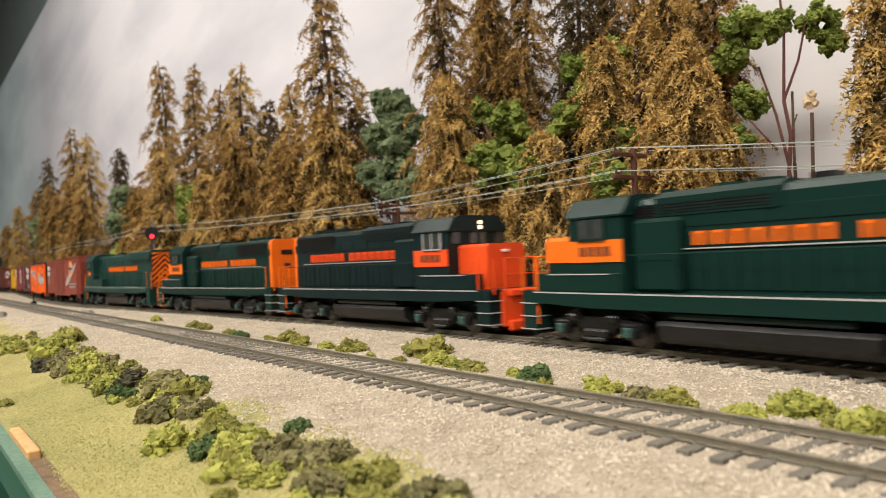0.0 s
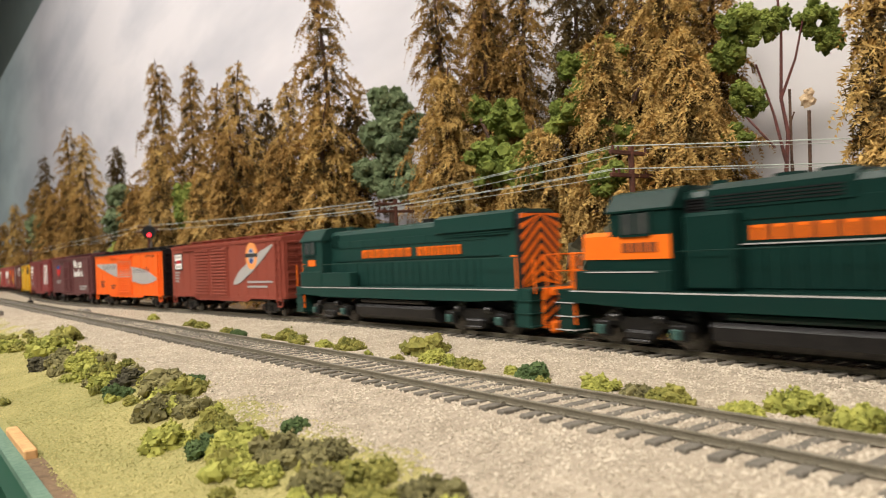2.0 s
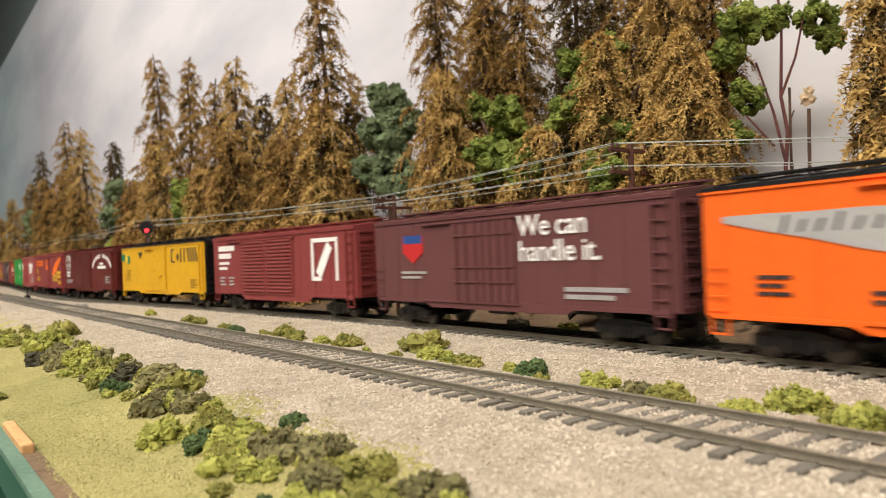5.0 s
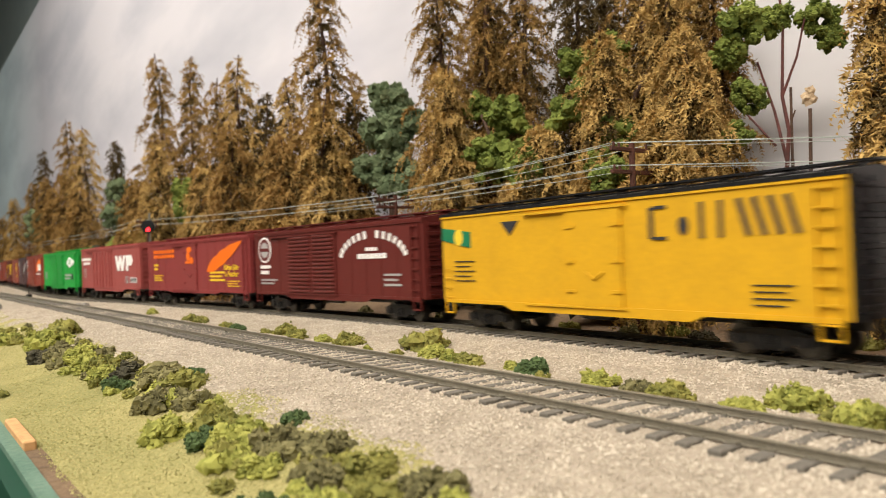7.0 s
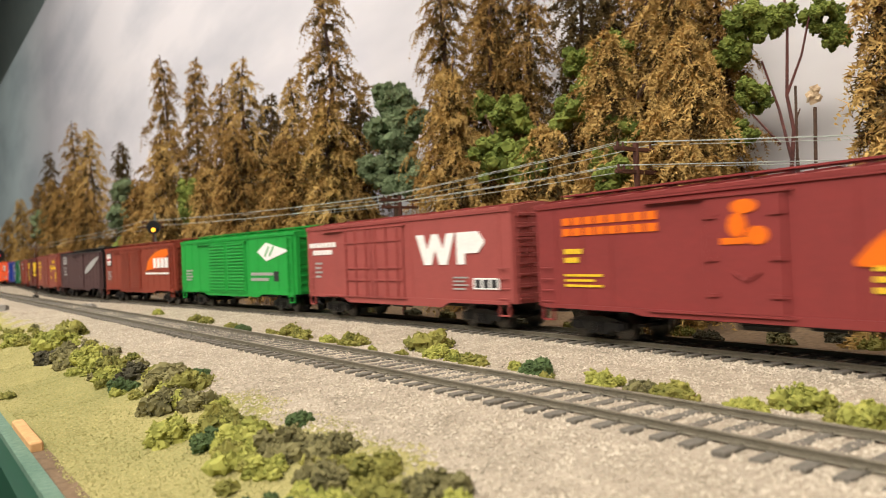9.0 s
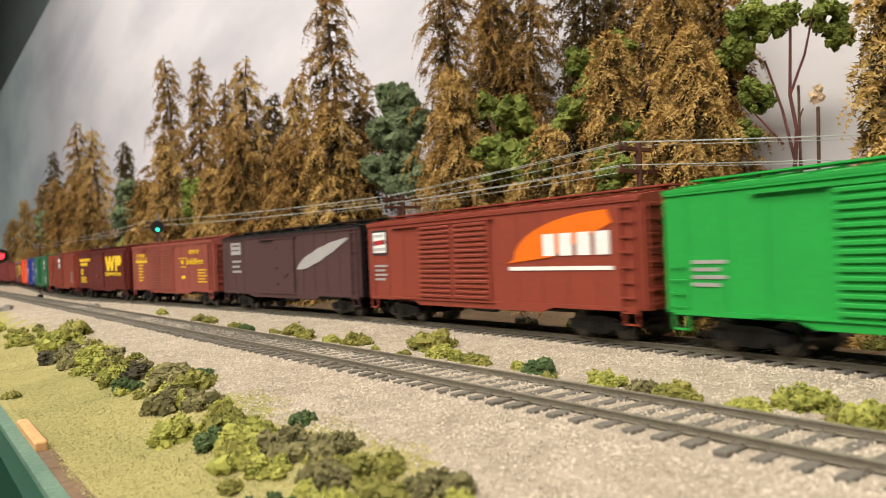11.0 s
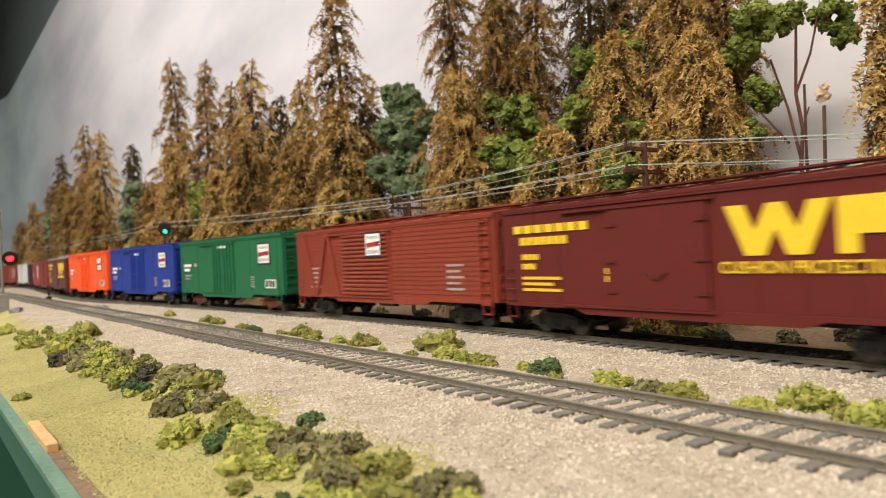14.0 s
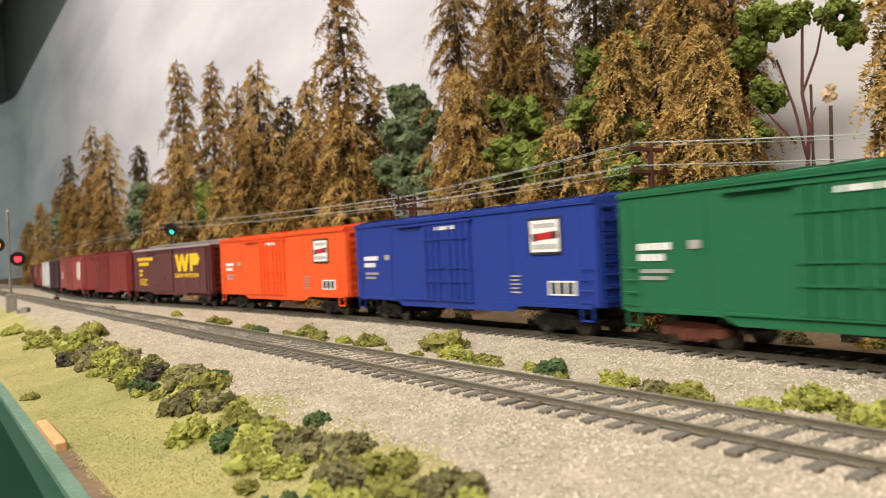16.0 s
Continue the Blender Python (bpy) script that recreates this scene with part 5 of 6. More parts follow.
# ---- foliage ----
def leaf_mat(name, a, b, rough=0.9):
    return mat(name, a, b, 45, rough, 0.0, 0, 9, 0.9, island=0.5, sheen=0.15)


F_TAN = leaf_mat("dry_fronds", (0.66, 0.44, 0.15), (0.28, 0.175, 0.055))
F_BROWN = leaf_mat("brown_fronds", (0.46, 0.28, 0.088), (0.175, 0.10, 0.030))
# deep tone that puts shade into crown interiors and some rear conifers
F_SHADE = leaf_mat("shade_fronds", (0.15, 0.10, 0.036), (0.05, 0.034, 0.013))
F_GREEN = leaf_mat("green_foliage", (0.235, 0.27, 0.058), (0.070, 0.10, 0.020))
F_SAGE = leaf_mat("sage_foliage", (0.19, 0.23, 0.12), (0.085, 0.12, 0.06))
F_LIME = leaf_mat("lime_foam", (0.42, 0.41, 0.10), (0.13, 0.145, 0.030))
F_OLIVE = leaf_mat("olive_foam", (0.31, 0.285, 0.075), (0.09, 0.095, 0.024))
F_GREYBROWN = leaf_mat("grey_brown_foam", (0.24, 0.215, 0.095), (0.060, 0.056, 0.026))
F_PINE = leaf_mat("dark_green_foam", (0.10, 0.145, 0.055), (0.035, 0.058, 0.022))
F_DUSK = leaf_mat("dusky_foam", (0.10, 0.09, 0.055), (0.035, 0.033, 0.022))


def frond_mesh(rng, branches, tassels, height, radius, leaf, shape, start=0.02):
    """Boughs in loose tiers round a stem; each bears drooping feathery tassels with blades to both sides."""
    out = []
    tilt = rng.uniform(0, 6.28)
    for i in range(branches):
        k = start + (0.985 - start) * ((i + rng.uniform(0, 1)) / branches) ** 0.92
        ang = i * 2.39996 + tilt + rng.normal(0, 0.35)
        L = radius * max(0.20, (1 - k) ** shape) * rng.choice((0.62, 0.8, 0.95, 1.1, 1.25), p=(0.2, 0.2, 0.25, 0.2, 0.15))
        lift, drop = rng.uniform(0.0, 0.35), rng.uniform(0.4, 1.25)
        out_dir = np.array((math.cos(ang), math.sin(ang), 0.0))
        across = np.array((-math.sin(ang), math.cos(ang), 0.0))
        bow = rng.normal(0, 0.22)
        m = max(4, int(tassels * (0.35 + 0.65 * L / radius)))
        for j in range(m):
            t = rng.uniform(0.12, 1.0)
            root = np.array((0, 0, height * k)) + out_dir * L * t + across * bow * L * t * t + np.array((0, 0, L * (lift * t - drop * t * t)))
            l = L * rng.uniform(0.22, 0.52) + leaf * 1.4
            side = rng.uniform(-1.3, 1.3)
            n = max(4, int(l / (leaf * 0.34)))
            q = np.linspace(0, 1, n)[:, None]
            d = out_dir * math.cos(side) + across * math.sin(side)
            curl = rng.uniform(0.4, 1.7)
            P = root + d * l * (q - 0.25 * q**2) + np.array((0, 0, 1.0)) * l * (rng.uniform(-0.1, 0.5) * q - curl * q**2) + across * l * 0.12 * np.sin(5 * q + side)
            along = np.gradient(P, axis=0)
            along /= np.linalg.norm(along, axis=1)[:, None] + 1e-9
            up = rng.normal(0, 0.6, 3) + np.array((0, 0, 1.0))
            flank = np.cross(along, up)
            flank /= np.linalg.norm(flank, axis=1)[:, None] + 1e-9
            taper = leaf * (1.15 - 0.75 * q)
            for sg in (-1.0, 1.0):
                tip = P + (along * 0.75 + flank * sg * 0.85 + rng.normal(0, 0.42, (n, 3))) * taper * rng.uniform(0.6, 1.2, (n, 1))
                w = along * leaf * 0.21 + rng.normal(0, leaf * 0.06, (n, 3))
                out.append(np.stack([P - w, P + w, tip], 1).reshape(-1, 3))
    V = np.concatenate(out)
    return V, np.arange(len(V)).reshape(-1, 3)


def conifer(x, y, top, radius, material, seed, label, branches=60, tassels=14, leaf=0.0055, shape=0.75):
    rng = np.random.default_rng(seed)
    z = ground_z(x, y) - 0.001
    h = top - z
    tree = empty("conifer_tree", label, "tree", "trees before the backdrop")
    tree.matrix_world = pose(x, y, z, rng.uniform(-2, 2), rng.uniform(-2, 2), 0)
    bm = bmesh.new()
    n = 7
    pts = [Vector((0.0035 * math.sin(i * 1.3 + seed), 0.0035 * math.cos(i * 1.7 + seed), h * i / n)) if i else Vector((0, 0, 0)) for i in range(n + 1)]
    for i in range(n):
        cyl(bm, pts[i], pts[i + 1], 0.0036 * (1 - i / n) + 0.0006, 0.0036 * (1 - (i + 1) / n) + 0.0006, 7)
    for i in range(14):
        k, a = rng.uniform(0.15, 0.9), rng.uniform(0, 6.28)
        l = radius * (1 - k) * 0.9 + 0.004
        cyl(bm, (0, 0, h * k), (l * math.cos(a), l * math.sin(a), h * k - l * 0.15), 0.0006, 0.0003, 5)
    part("trunk", bm, M_BARK, tree, "thin brown trunk")
    # smaller second crown, its dark colour painting the shade between the boughs
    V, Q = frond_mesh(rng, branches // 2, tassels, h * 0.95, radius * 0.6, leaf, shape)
    raw("inner_shade_foliage", V.tolist(), Q.tolist(), F_SHADE, tree)["label"] = "inner foliage coloured dark as the shade within the crown"
    V, Q = frond_mesh(rng, branches, tassels, h, radius, leaf, shape)
    raw("crown", V.tolist(), Q.tolist(), material, tree)["label"] = "feathery drooping dry foliage"
    return tree


def unit_ball(level):
    """Points and corners of a round ball."""
    bm = bmesh.new()
    bmesh.ops.create_icosphere(bm, subdivisions=level, radius=1.0)
    v = np.array([p.co for p in bm.verts])
    f = np.array([[p.index for p in t.verts] for t in bm.faces])
    bm.free()
    return v, f


BALL_V, BALL_F = unit_ball(2)
CRUMB_V = np.array([(1, 0, 0), (-1, 0, 0), (0, 1, 0), (0, -1, 0), (0, 0, 1), (0, 0, -1)], float)
CRUMB_F = np.array([(0, 2, 4), (2, 1, 4), (1, 3, 4), (3, 0, 4), (2, 0, 5), (1, 2, 5), (3, 1, 5), (0, 3, 5)])


def foam(rng, blobs, crumb=0.16):
    """Crumbly clumps: rough little balls."""
    V, F, n = [], [], 0
    for cx, cy, cz, r in blobs:
        off = rng.uniform(0, 50)
        k = np.array([noise.noise(Vector(p) * 2.2 + Vector((off, off, 0))) for p in BALL_V])
        rad = r * (1 + 0.42 * k + rng.normal(0, crumb, len(BALL_V)))
        V.append(BALL_V * rad[:, None] * (1, 1, 0.9) + (cx, cy, cz))
        F.append(BALL_F + n)
        n += len(BALL_V)
    return np.concatenate(V), np.concatenate(F)


def crumbs(rng, blobs, per, size):
    """Many small uneven grains stuck all over the clumps."""
    V, F, n = [], [], 0
    for cx, cy, cz, r in blobs:
        d = rng.normal(0, 1, (per, 3))
        d /= np.linalg.norm(d, axis=1)[:, None]
        c = np.array((cx, cy, cz)) + d * r * rng.uniform(0.80, 1.22, (per, 1))
        k = size * rng.uniform(0.5, 1.45, (per, 1, 1)) * rng.uniform(0.6, 1.4, (per, len(CRUMB_V), 1))
        V.append((c[:, None, :] + CRUMB_V[None] * k).reshape(-1, 3))
        F.append((CRUMB_F[None] + n + len(CRUMB_V) * np.arange(per)[:, None, None]).reshape(-1, 3))
        n += per * len(CRUMB_V)
    return np.concatenate(V), np.concatenate(F)


def clump(rng, x, y, z, r, n, small=0.42, flat=0.9):
    out = []
    for i in range(n):
        d = rng.normal(0, 1, 3)
        d /= np.linalg.norm(d)
        k = r * rng.uniform(0.35, 0.85)
        out.append((x + d[0] * k, y + d[1] * k * 0.8, z + d[2] * k * flat, r * small * rng.uniform(0.65, 1.2)))
    return out


def leafy(name, label, centre, clumps, material, seed, limbs, bark=None, per=150, leaf=0.00065, n=34):
    """A small broadleaf tree: limbs and separate foliage clumps in the world's space."""
    rng = np.random.default_rng(seed)
    tree = empty(name, label, "tree", "trees before the backdrop")
    bm = bmesh.new()
    for a, b, r0, r1 in limbs:
        mid = (Vector(a) + Vector(b)) / 2 + Vector(rng.uniform(-0.0025, 0.0025, 3))
        cyl(bm, a, mid, r0, (r0 + r1) / 2, 8)
        cyl(bm, mid, b, (r0 + r1) / 2, r1, 8)
    part("trunk", bm, bark or M_BARK, tree, "forked stem")
    for x, y, z, r in clumps:
        blobs = clump(rng, x, y, z, r * 1.12, n, 0.24)
        V, F = foam(rng, blobs, 0.20)
        ob = raw("foliage_clump", V.tolist(), F.tolist(), material, tree)
        LV, LQ = crumbs(rng, blobs, per // 5, leaf * 1.1)
        raw("leaves", LV.tolist(), LQ.tolist(), material, ob)["kind"] = "stuff"
    return tree


FAR_TREES = ((-2.678, 0.10, 0.197, 0.032), (-2.544, 0.12, 0.248, 0.034), (-2.196, 0.11, 0.262, 0.032), (-2.128, 0.13, 0.338, 0.031), (-1.716, 0.09, 0.201, 0.030), (-1.789, 0.13, 0.352, 0.034),
             (-1.537, 0.12, 0.300, 0.036), (-1.416, 0.08, 0.172, 0.038), (-1.315, 0.12, 0.240, 0.022), (-1.149, 0.10, 0.160, 0.030), (-1.089, 0.13, 0.330, 0.033), (-1.011, 0.09, 0.200, 0.030),
             (-1.034, 0.14, 0.315, 0.030), (-1.25, 0.13, 0.170, 0.030), (-1.62, 0.10, 0.23, 0.034), (-1.95, 0.11, 0.25, 0.034))
MID_TREES = ((-0.881, 0.13, 0.250, 0.032), (-0.778, 0.12, 0.252, 0.031), (-0.774, 0.14, 0.215, 0.032), (-0.738, 0.09, 0.170, 0.032), (-0.696, 0.13, 0.212, 0.030), (-0.609, 0.09, 0.135, 0.026),
             (-0.585, 0.12, 0.285, 0.032), (-0.570, 0.10, 0.165, 0.030), (-0.611, 0.16, 0.185, 0.024), (-0.66, 0.10, 0.15, 0.028), (-0.83, 0.09, 0.14, 0.030))
NEAR_TREES = ((-0.439, 0.13, 0.246, 0.027), (-0.396, 0.10, 0.155, 0.022), (-0.401, 0.14, 0.243, 0.028), (-0.379, 0.15, 0.230, 0.026), (-0.338, 0.155, 0.216, 0.026), (-0.326, 0.11, 0.105, 0.024),
              (-0.320, 0.165, 0.221, 0.025), (-0.250, 0.13, 0.190, 0.023), (-0.222, 0.10, 0.130, 0.020), (-0.226, 0.09, 0.095, 0.021), (-0.245, 0.155, 0.184, 0.022), (-0.290, 0.12, 0.100, 0.022),
              (-0.130, 0.085, 0.135, 0.017), (-0.130, 0.10, 0.088, 0.019), (-0.36, 0.13, 0.12, 0.024), (-0.300, 0.170, 0.205, 0.026), (-0.270, 0.175, 0.200, 0.024), (-0.425, 0.170, 0.225, 0.026), (-0.275, 0.11, 0.145, 0.019))


def forest():
    kinds = (F_TAN, F_BROWN, F_BROWN, F_SHADE)
    words_for = {F_TAN.name: "tall golden-tan conifer with feathery drooping fronds", F_BROWN.name: "tall brown conifer with shaggy drooping fronds", F_SHADE.name: "dark brown conifer with shade put into the colour of its shaggy fronds"}
    # a few trees towards the back are dark throughout, shade put into their colour
    for i, (x, y, top, r) in enumerate(FAR_TREES):
        m = (F_BROWN, F_TAN, F_BROWN, F_SHADE, F_BROWN)[i % 5]
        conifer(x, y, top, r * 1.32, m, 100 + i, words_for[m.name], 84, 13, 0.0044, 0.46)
    for i, (x, y, top, r) in enumerate(MID_TREES):
        m = F_SHADE if i in (8, 2) else (F_BROWN, F_TAN, F_BROWN)[i % 3]
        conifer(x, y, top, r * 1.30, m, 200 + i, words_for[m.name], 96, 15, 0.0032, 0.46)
    for i, (x, y, top, r) in enumerate(NEAR_TREES):
        m = F_SHADE if i in (6, 4) else (F_TAN if i in (1, 5, 7, 8, 9, 12, 13, 18) else F_BROWN)
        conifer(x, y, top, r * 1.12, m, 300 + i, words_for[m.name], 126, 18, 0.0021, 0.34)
    # broadleaf trees among them
    leafy("broadleaf_tree", "grey-green dense broadleaf tree with rounded crown", (-0.525, 0.14), ((-0.529, 0.14, 0.158, 0.019), (-0.531, 0.14, 0.131, 0.024), (-0.524, 0.14, 0.102, 0.023), (-0.487, 0.13, 0.084, 0.015),
          (-0.543, 0.13, 0.104, 0.016), (-0.520, 0.15, 0.143, 0.017)), F_SAGE, 11, (((-0.525, 0.14, 0.004), (-0.527, 0.14, 0.10), 0.004, 0.002),), None, 220, 0.0008, 46)
    leafy("broadleaf_tree", "mid-green broadleaf tree with open foliage clumps", (-0.35, 0.11), ((-0.353, 0.11, 0.114, 0.015), (-0.356, 0.10, 0.089, 0.017), (-0.331, 0.10, 0.080, 0.014), (-0.340, 0.12, 0.097, 0.011), (-0.391, 0.12, 0.126, 0.010)),
          F_GREEN, 12, (((-0.35, 0.11, 0.0), (-0.352, 0.112, 0.08), 0.003, 0.002), ((-0.352, 0.112, 0.08), (-0.385, 0.118, 0.12), 0.0018, 0.0008)))
    leafy("broadleaf_tree", "bright green broadleaf tree with forked grey stem", (-0.30, 0.13), ((-0.311, 0.12, 0.109, 0.014), (-0.292, 0.13, 0.138, 0.013), (-0.296, 0.12, 0.117, 0.013), (-0.271, 0.11, 0.089, 0.0125), (-0.258, 0.09, 0.067, 0.010), (-0.315, 0.13, 0.140, 0.010), (-0.275, 0.10, 0.077, 0.009)),
          F_GREEN, 13, (((-0.280, 0.14, 0.0), (-0.290, 0.14, 0.095), 0.003, 0.002), ((-0.290, 0.14, 0.095), (-0.305, 0.145, 0.127), 0.0018, 0.0008), ((-0.290, 0.14, 0.095), (-0.268, 0.145, 0.135), 0.0016, 0.0008)))
    leafy("broadleaf_tree", "sparse green tree with bare red-brown forked stems", (-0.20, 0.15), ((-0.215, 0.14, 0.134, 0.0135), (-0.206, 0.15, 0.138, 0.009), (-0.224, 0.14, 0.123, 0.010), (-0.186, 0.155, 0.134, 0.0095), (-0.184, 0.16, 0.125, 0.0070), (-0.203, 0.12, 0.097, 0.0085), (-0.208, 0.12, 0.080, 0.007)),
          F_GREEN, 14, (((-0.198, 0.15, 0.006), (-0.2016, 0.15, 0.066), 0.0012, 0.0010), ((-0.2016, 0.15, 0.066), (-0.2025, 0.15, 0.100), 0.0010, 0.0008), ((-0.2025, 0.15, 0.100), (-0.203, 0.15, 0.165), 0.0008, 0.0005), ((-0.2025, 0.15, 0.100), (-0.190, 0.152, 0.140), 0.0007, 0.0004),
                        ((-0.2016, 0.15, 0.070), (-0.2142, 0.15, 0.119), 0.0008, 0.0005), ((-0.206, 0.149, 0.077), (-0.223, 0.148, 0.0985), 0.0006, 0.0004)), M_TWIG)
    leafy("broadleaf_tree", "small low green tree among the conifers", (-0.88, 0.085), ((-0.882, 0.085, 0.115, 0.017), (-0.876, 0.083, 0.092, 0.016)), F_GREEN, 15, (((-0.88, 0.085, 0), (-0.88, 0.085, 0.1), 0.002, 0.001),))
    leafy("broadleaf_tree", "dark green leafy tree among far conifers", (-1.245, 0.1), ((-1.245, 0.10, 0.148, 0.022), (-1.24, 0.09, 0.11, 0.022)), F_SAGE, 16, (((-1.245, 0.10, 0), (-1.245, 0.10, 0.13), 0.002, 0.001),))
    leafy("broadleaf_tree", "dark green leafy tree among far conifers", (-2.0, 0.09), ((-2.0, 0.09, 0.15, 0.028), (-1.98, 0.09, 0.11, 0.028)), F_SAGE, 17, (((-2.0, 0.09, 0), (-2.0, 0.09, 0.13), 0.002, 0.001),))


forest()


def bush(x, y, r, material, seed, label, size=1.0, fine=0.30, tall=0.54, n=26, lift=0.22):
    rng = np.random.default_rng(seed)
    z = ground_z(x, y)
    if n == 26:
        n, fine = 34, 0.24
    blobs = [(bx, by, z + (bz - z) * tall, br) for bx, by, bz, br in clump(rng, x, y, z + r * lift, r * size, n, fine)]
    V, F = foam(rng, blobs, 0.22)
    V[:, 2] = np.maximum(V[:, 2], z - 0.001)
    ob = raw("bush", V.tolist(), F.tolist(), material)
    tagged(ob, label, "bush", "ground foam bushes")
    LV, LQ = crumbs(rng, blobs, 26 if n == 34 else 18, 0.00042 if x > -0.3 else 0.0006)
    raw("loose_foam", LV.tolist(), LQ.tolist(), material, ob)["kind"] = "stuff"
    return ob


def bushes():
    lime, olive, grey = "lime-green foam bush beside the ballast", "olive foam bush beside the track", "grey-brown crumbly foam bush on the turf"
    pine, dusk = "small dark green foam bush by the track", "dusky dark foam bush on the turf"
    # between the tracks
    for i, (x, y, r, m, l) in enumerate(((-0.480, -0.042, 0.007, F_OLIVE, olive), (-0.455, -0.045, 0.006, F_OLIVE, olive), (-0.385, -0.050, 0.005, F_PINE, pine), (-0.400, -0.050, 0.005, F_OLIVE, olive), (-0.345, -0.043, 0.0075, F_OLIVE, olive), (-0.325, -0.046, 0.006, F_OLIVE, olive),
                                         (-0.285, -0.043, 0.0075, F_OLIVE, olive), (-0.300, -0.046, 0.005, F_LIME, lime), (-0.250, -0.030, 0.0105, F_OLIVE, olive), (-0.228, -0.042, 0.006, F_LIME, lime), (-0.205, -0.045, 0.006, F_OLIVE, olive), (-0.215, -0.043, 0.0055, F_LIME, lime))):
        bush(x, y, r, m, 400 + i, l)
    for i, (x, y, r, m, l) in enumerate(((-0.178, -0.043, 0.0065, F_PINE, pine), (-0.152, -0.044, 0.006, F_LIME, lime), (-0.138, -0.046, 0.0055, F_GREYBROWN, grey), (-0.128, -0.047, 0.0058, F_OLIVE, olive), (-0.104, -0.036, 0.0078, F_LIME, lime), (-0.088, -0.043, 0.0075, F_LIME, lime),
                                         (-0.080, -0.038, 0.007, F_LIME, lime), (-0.108, -0.050, 0.0045, F_LIME, lime), (-0.565, -0.042, 0.006, F_LIME, lime))):
        bush(x, y, r, m, 430 + i, l)
    # the hedge along the turf
    for i, (x, y, r, m, l) in enumerate(((-0.456, -0.117, 0.012, F_OLIVE, olive), (-0.430, -0.128, 0.014, F_LIME, lime), (-0.392, -0.136, 0.009, F_DUSK, dusk), (-0.385, -0.130, 0.010, F_GREYBROWN, grey), (-0.360, -0.126, 0.009, F_LIME, lime), (-0.338, -0.129, 0.009, F_LIME, lime),
                                         (-0.318, -0.127, 0.008, F_OLIVE, olive), (-0.300, -0.131, 0.008, F_LIME, lime), (-0.290, -0.126, 0.008, F_DUSK, dusk), (-0.277, -0.133, 0.006, F_PINE, pine), (-0.262, -0.124, 0.010, F_GREYBROWN, grey), (-0.245, -0.122, 0.009, F_OLIVE, olive))):
        bush(x, y, r, m, 460 + i, l)
    for i, (x, y, r, m, l) in enumerate(((-0.255, -0.115, 0.0042, F_PINE, pine), (-0.236, -0.130, 0.009, F_GREYBROWN, grey), (-0.222, -0.125, 0.006, F_GREYBROWN, grey), (-0.207, -0.139, 0.0085, F_LIME, lime), (-0.188, -0.135, 0.006, F_PINE, pine), (-0.196, -0.130, 0.007, F_OLIVE, olive),
                                         (-0.180, -0.129, 0.007, F_LIME, lime), (-0.172, -0.133, 0.0055, F_LIME, lime), (-0.176, -0.119, 0.0036, F_PINE, pine), (-0.163, -0.128, 0.0075, F_GREYBROWN, grey), (-0.150, -0.124, 0.0065, F_GREYBROWN, grey), (-0.157, -0.135, 0.006, F_LIME, lime))):
        bush(x, y, r, m, 490 + i, l)
    for i, (x, y, r, m, l) in enumerate(((-0.140, -0.1425, 0.0060, F_PINE, pine), (-0.140, -0.131, 0.0070, F_GREYBROWN, grey), (-0.132, -0.126, 0.0070, F_OLIVE, olive), (-0.128, -0.135, 0.0055, F_LIME, lime), (-0.122, -0.130, 0.0060, F_OLIVE, olive), (-0.116, -0.124, 0.0060, F_GREYBROWN, grey),
                                         (-0.118, -0.136, 0.0055, F_LIME, lime), (-0.108, -0.131, 0.0060, F_GREYBROWN, grey), (-0.098, -0.134, 0.006, F_OLIVE, olive), (-0.322, -0.1610, 0.0032, F_OLIVE, olive), (-0.500, -0.138, 0.010, F_LIME, lime), (-0.540, -0.135, 0.008, F_OLIVE, olive), (-0.62, -0.14, 0.010, F_LIME, lime))):
        bush(x, y, r, m, 520 + i, l)
    # low mixed cover that fills the hedge
    rng = random.Random(9)
    for i in range(70):
        x = -0.10 - 0.46 * (i / 70) ** 1.2
        y = -0.127 + rng.uniform(-0.010, 0.009) - (0.006 if x > -0.17 else 0.0)
        m, l = ((F_LIME, lime), (F_OLIVE, olive), (F_GREYBROWN, grey), (F_OLIVE, olive))[rng.randrange(4)]
        bush(x, y, rng.uniform(0.0030, 0.0055), m, 720 + i, l, 1.0, 0.38, 0.55, 9)
    for i in range(16):
        x = -0.075 - 0.30 * (i / 16)
        bush(x, -0.0455 + rng.uniform(-0.003, 0.003), rng.uniform(0.0022, 0.0035), (F_LIME, F_OLIVE)[i % 2], 800 + i, (lime, olive)[i % 2], 1.0, 0.4, 0.5, 7)
    # scrub under the trees, behind the train
    for i in range(58):
        x = -0.24 - 1.9 * (i / 58) ** 1.4 + rng.uniform(-0.01, 0.01)
        y = rng.uniform(0.085, 0.17)
        m, l = ((F_BROWN, "brown scrub under the trees"), (F_DUSK, "dark scrub under the trees"), (F_GREYBROWN, "grey-brown scrub under the trees"), (F_GREEN, "green scrub under the trees"))[rng.randrange(4)]
        bush(x, y, rng.uniform(0.014, 0.024) * (1.0 if x > -0.9 else 1.5), m, 560 + i, l, 1.0, 0.42, 1.25, 10, 0.8)
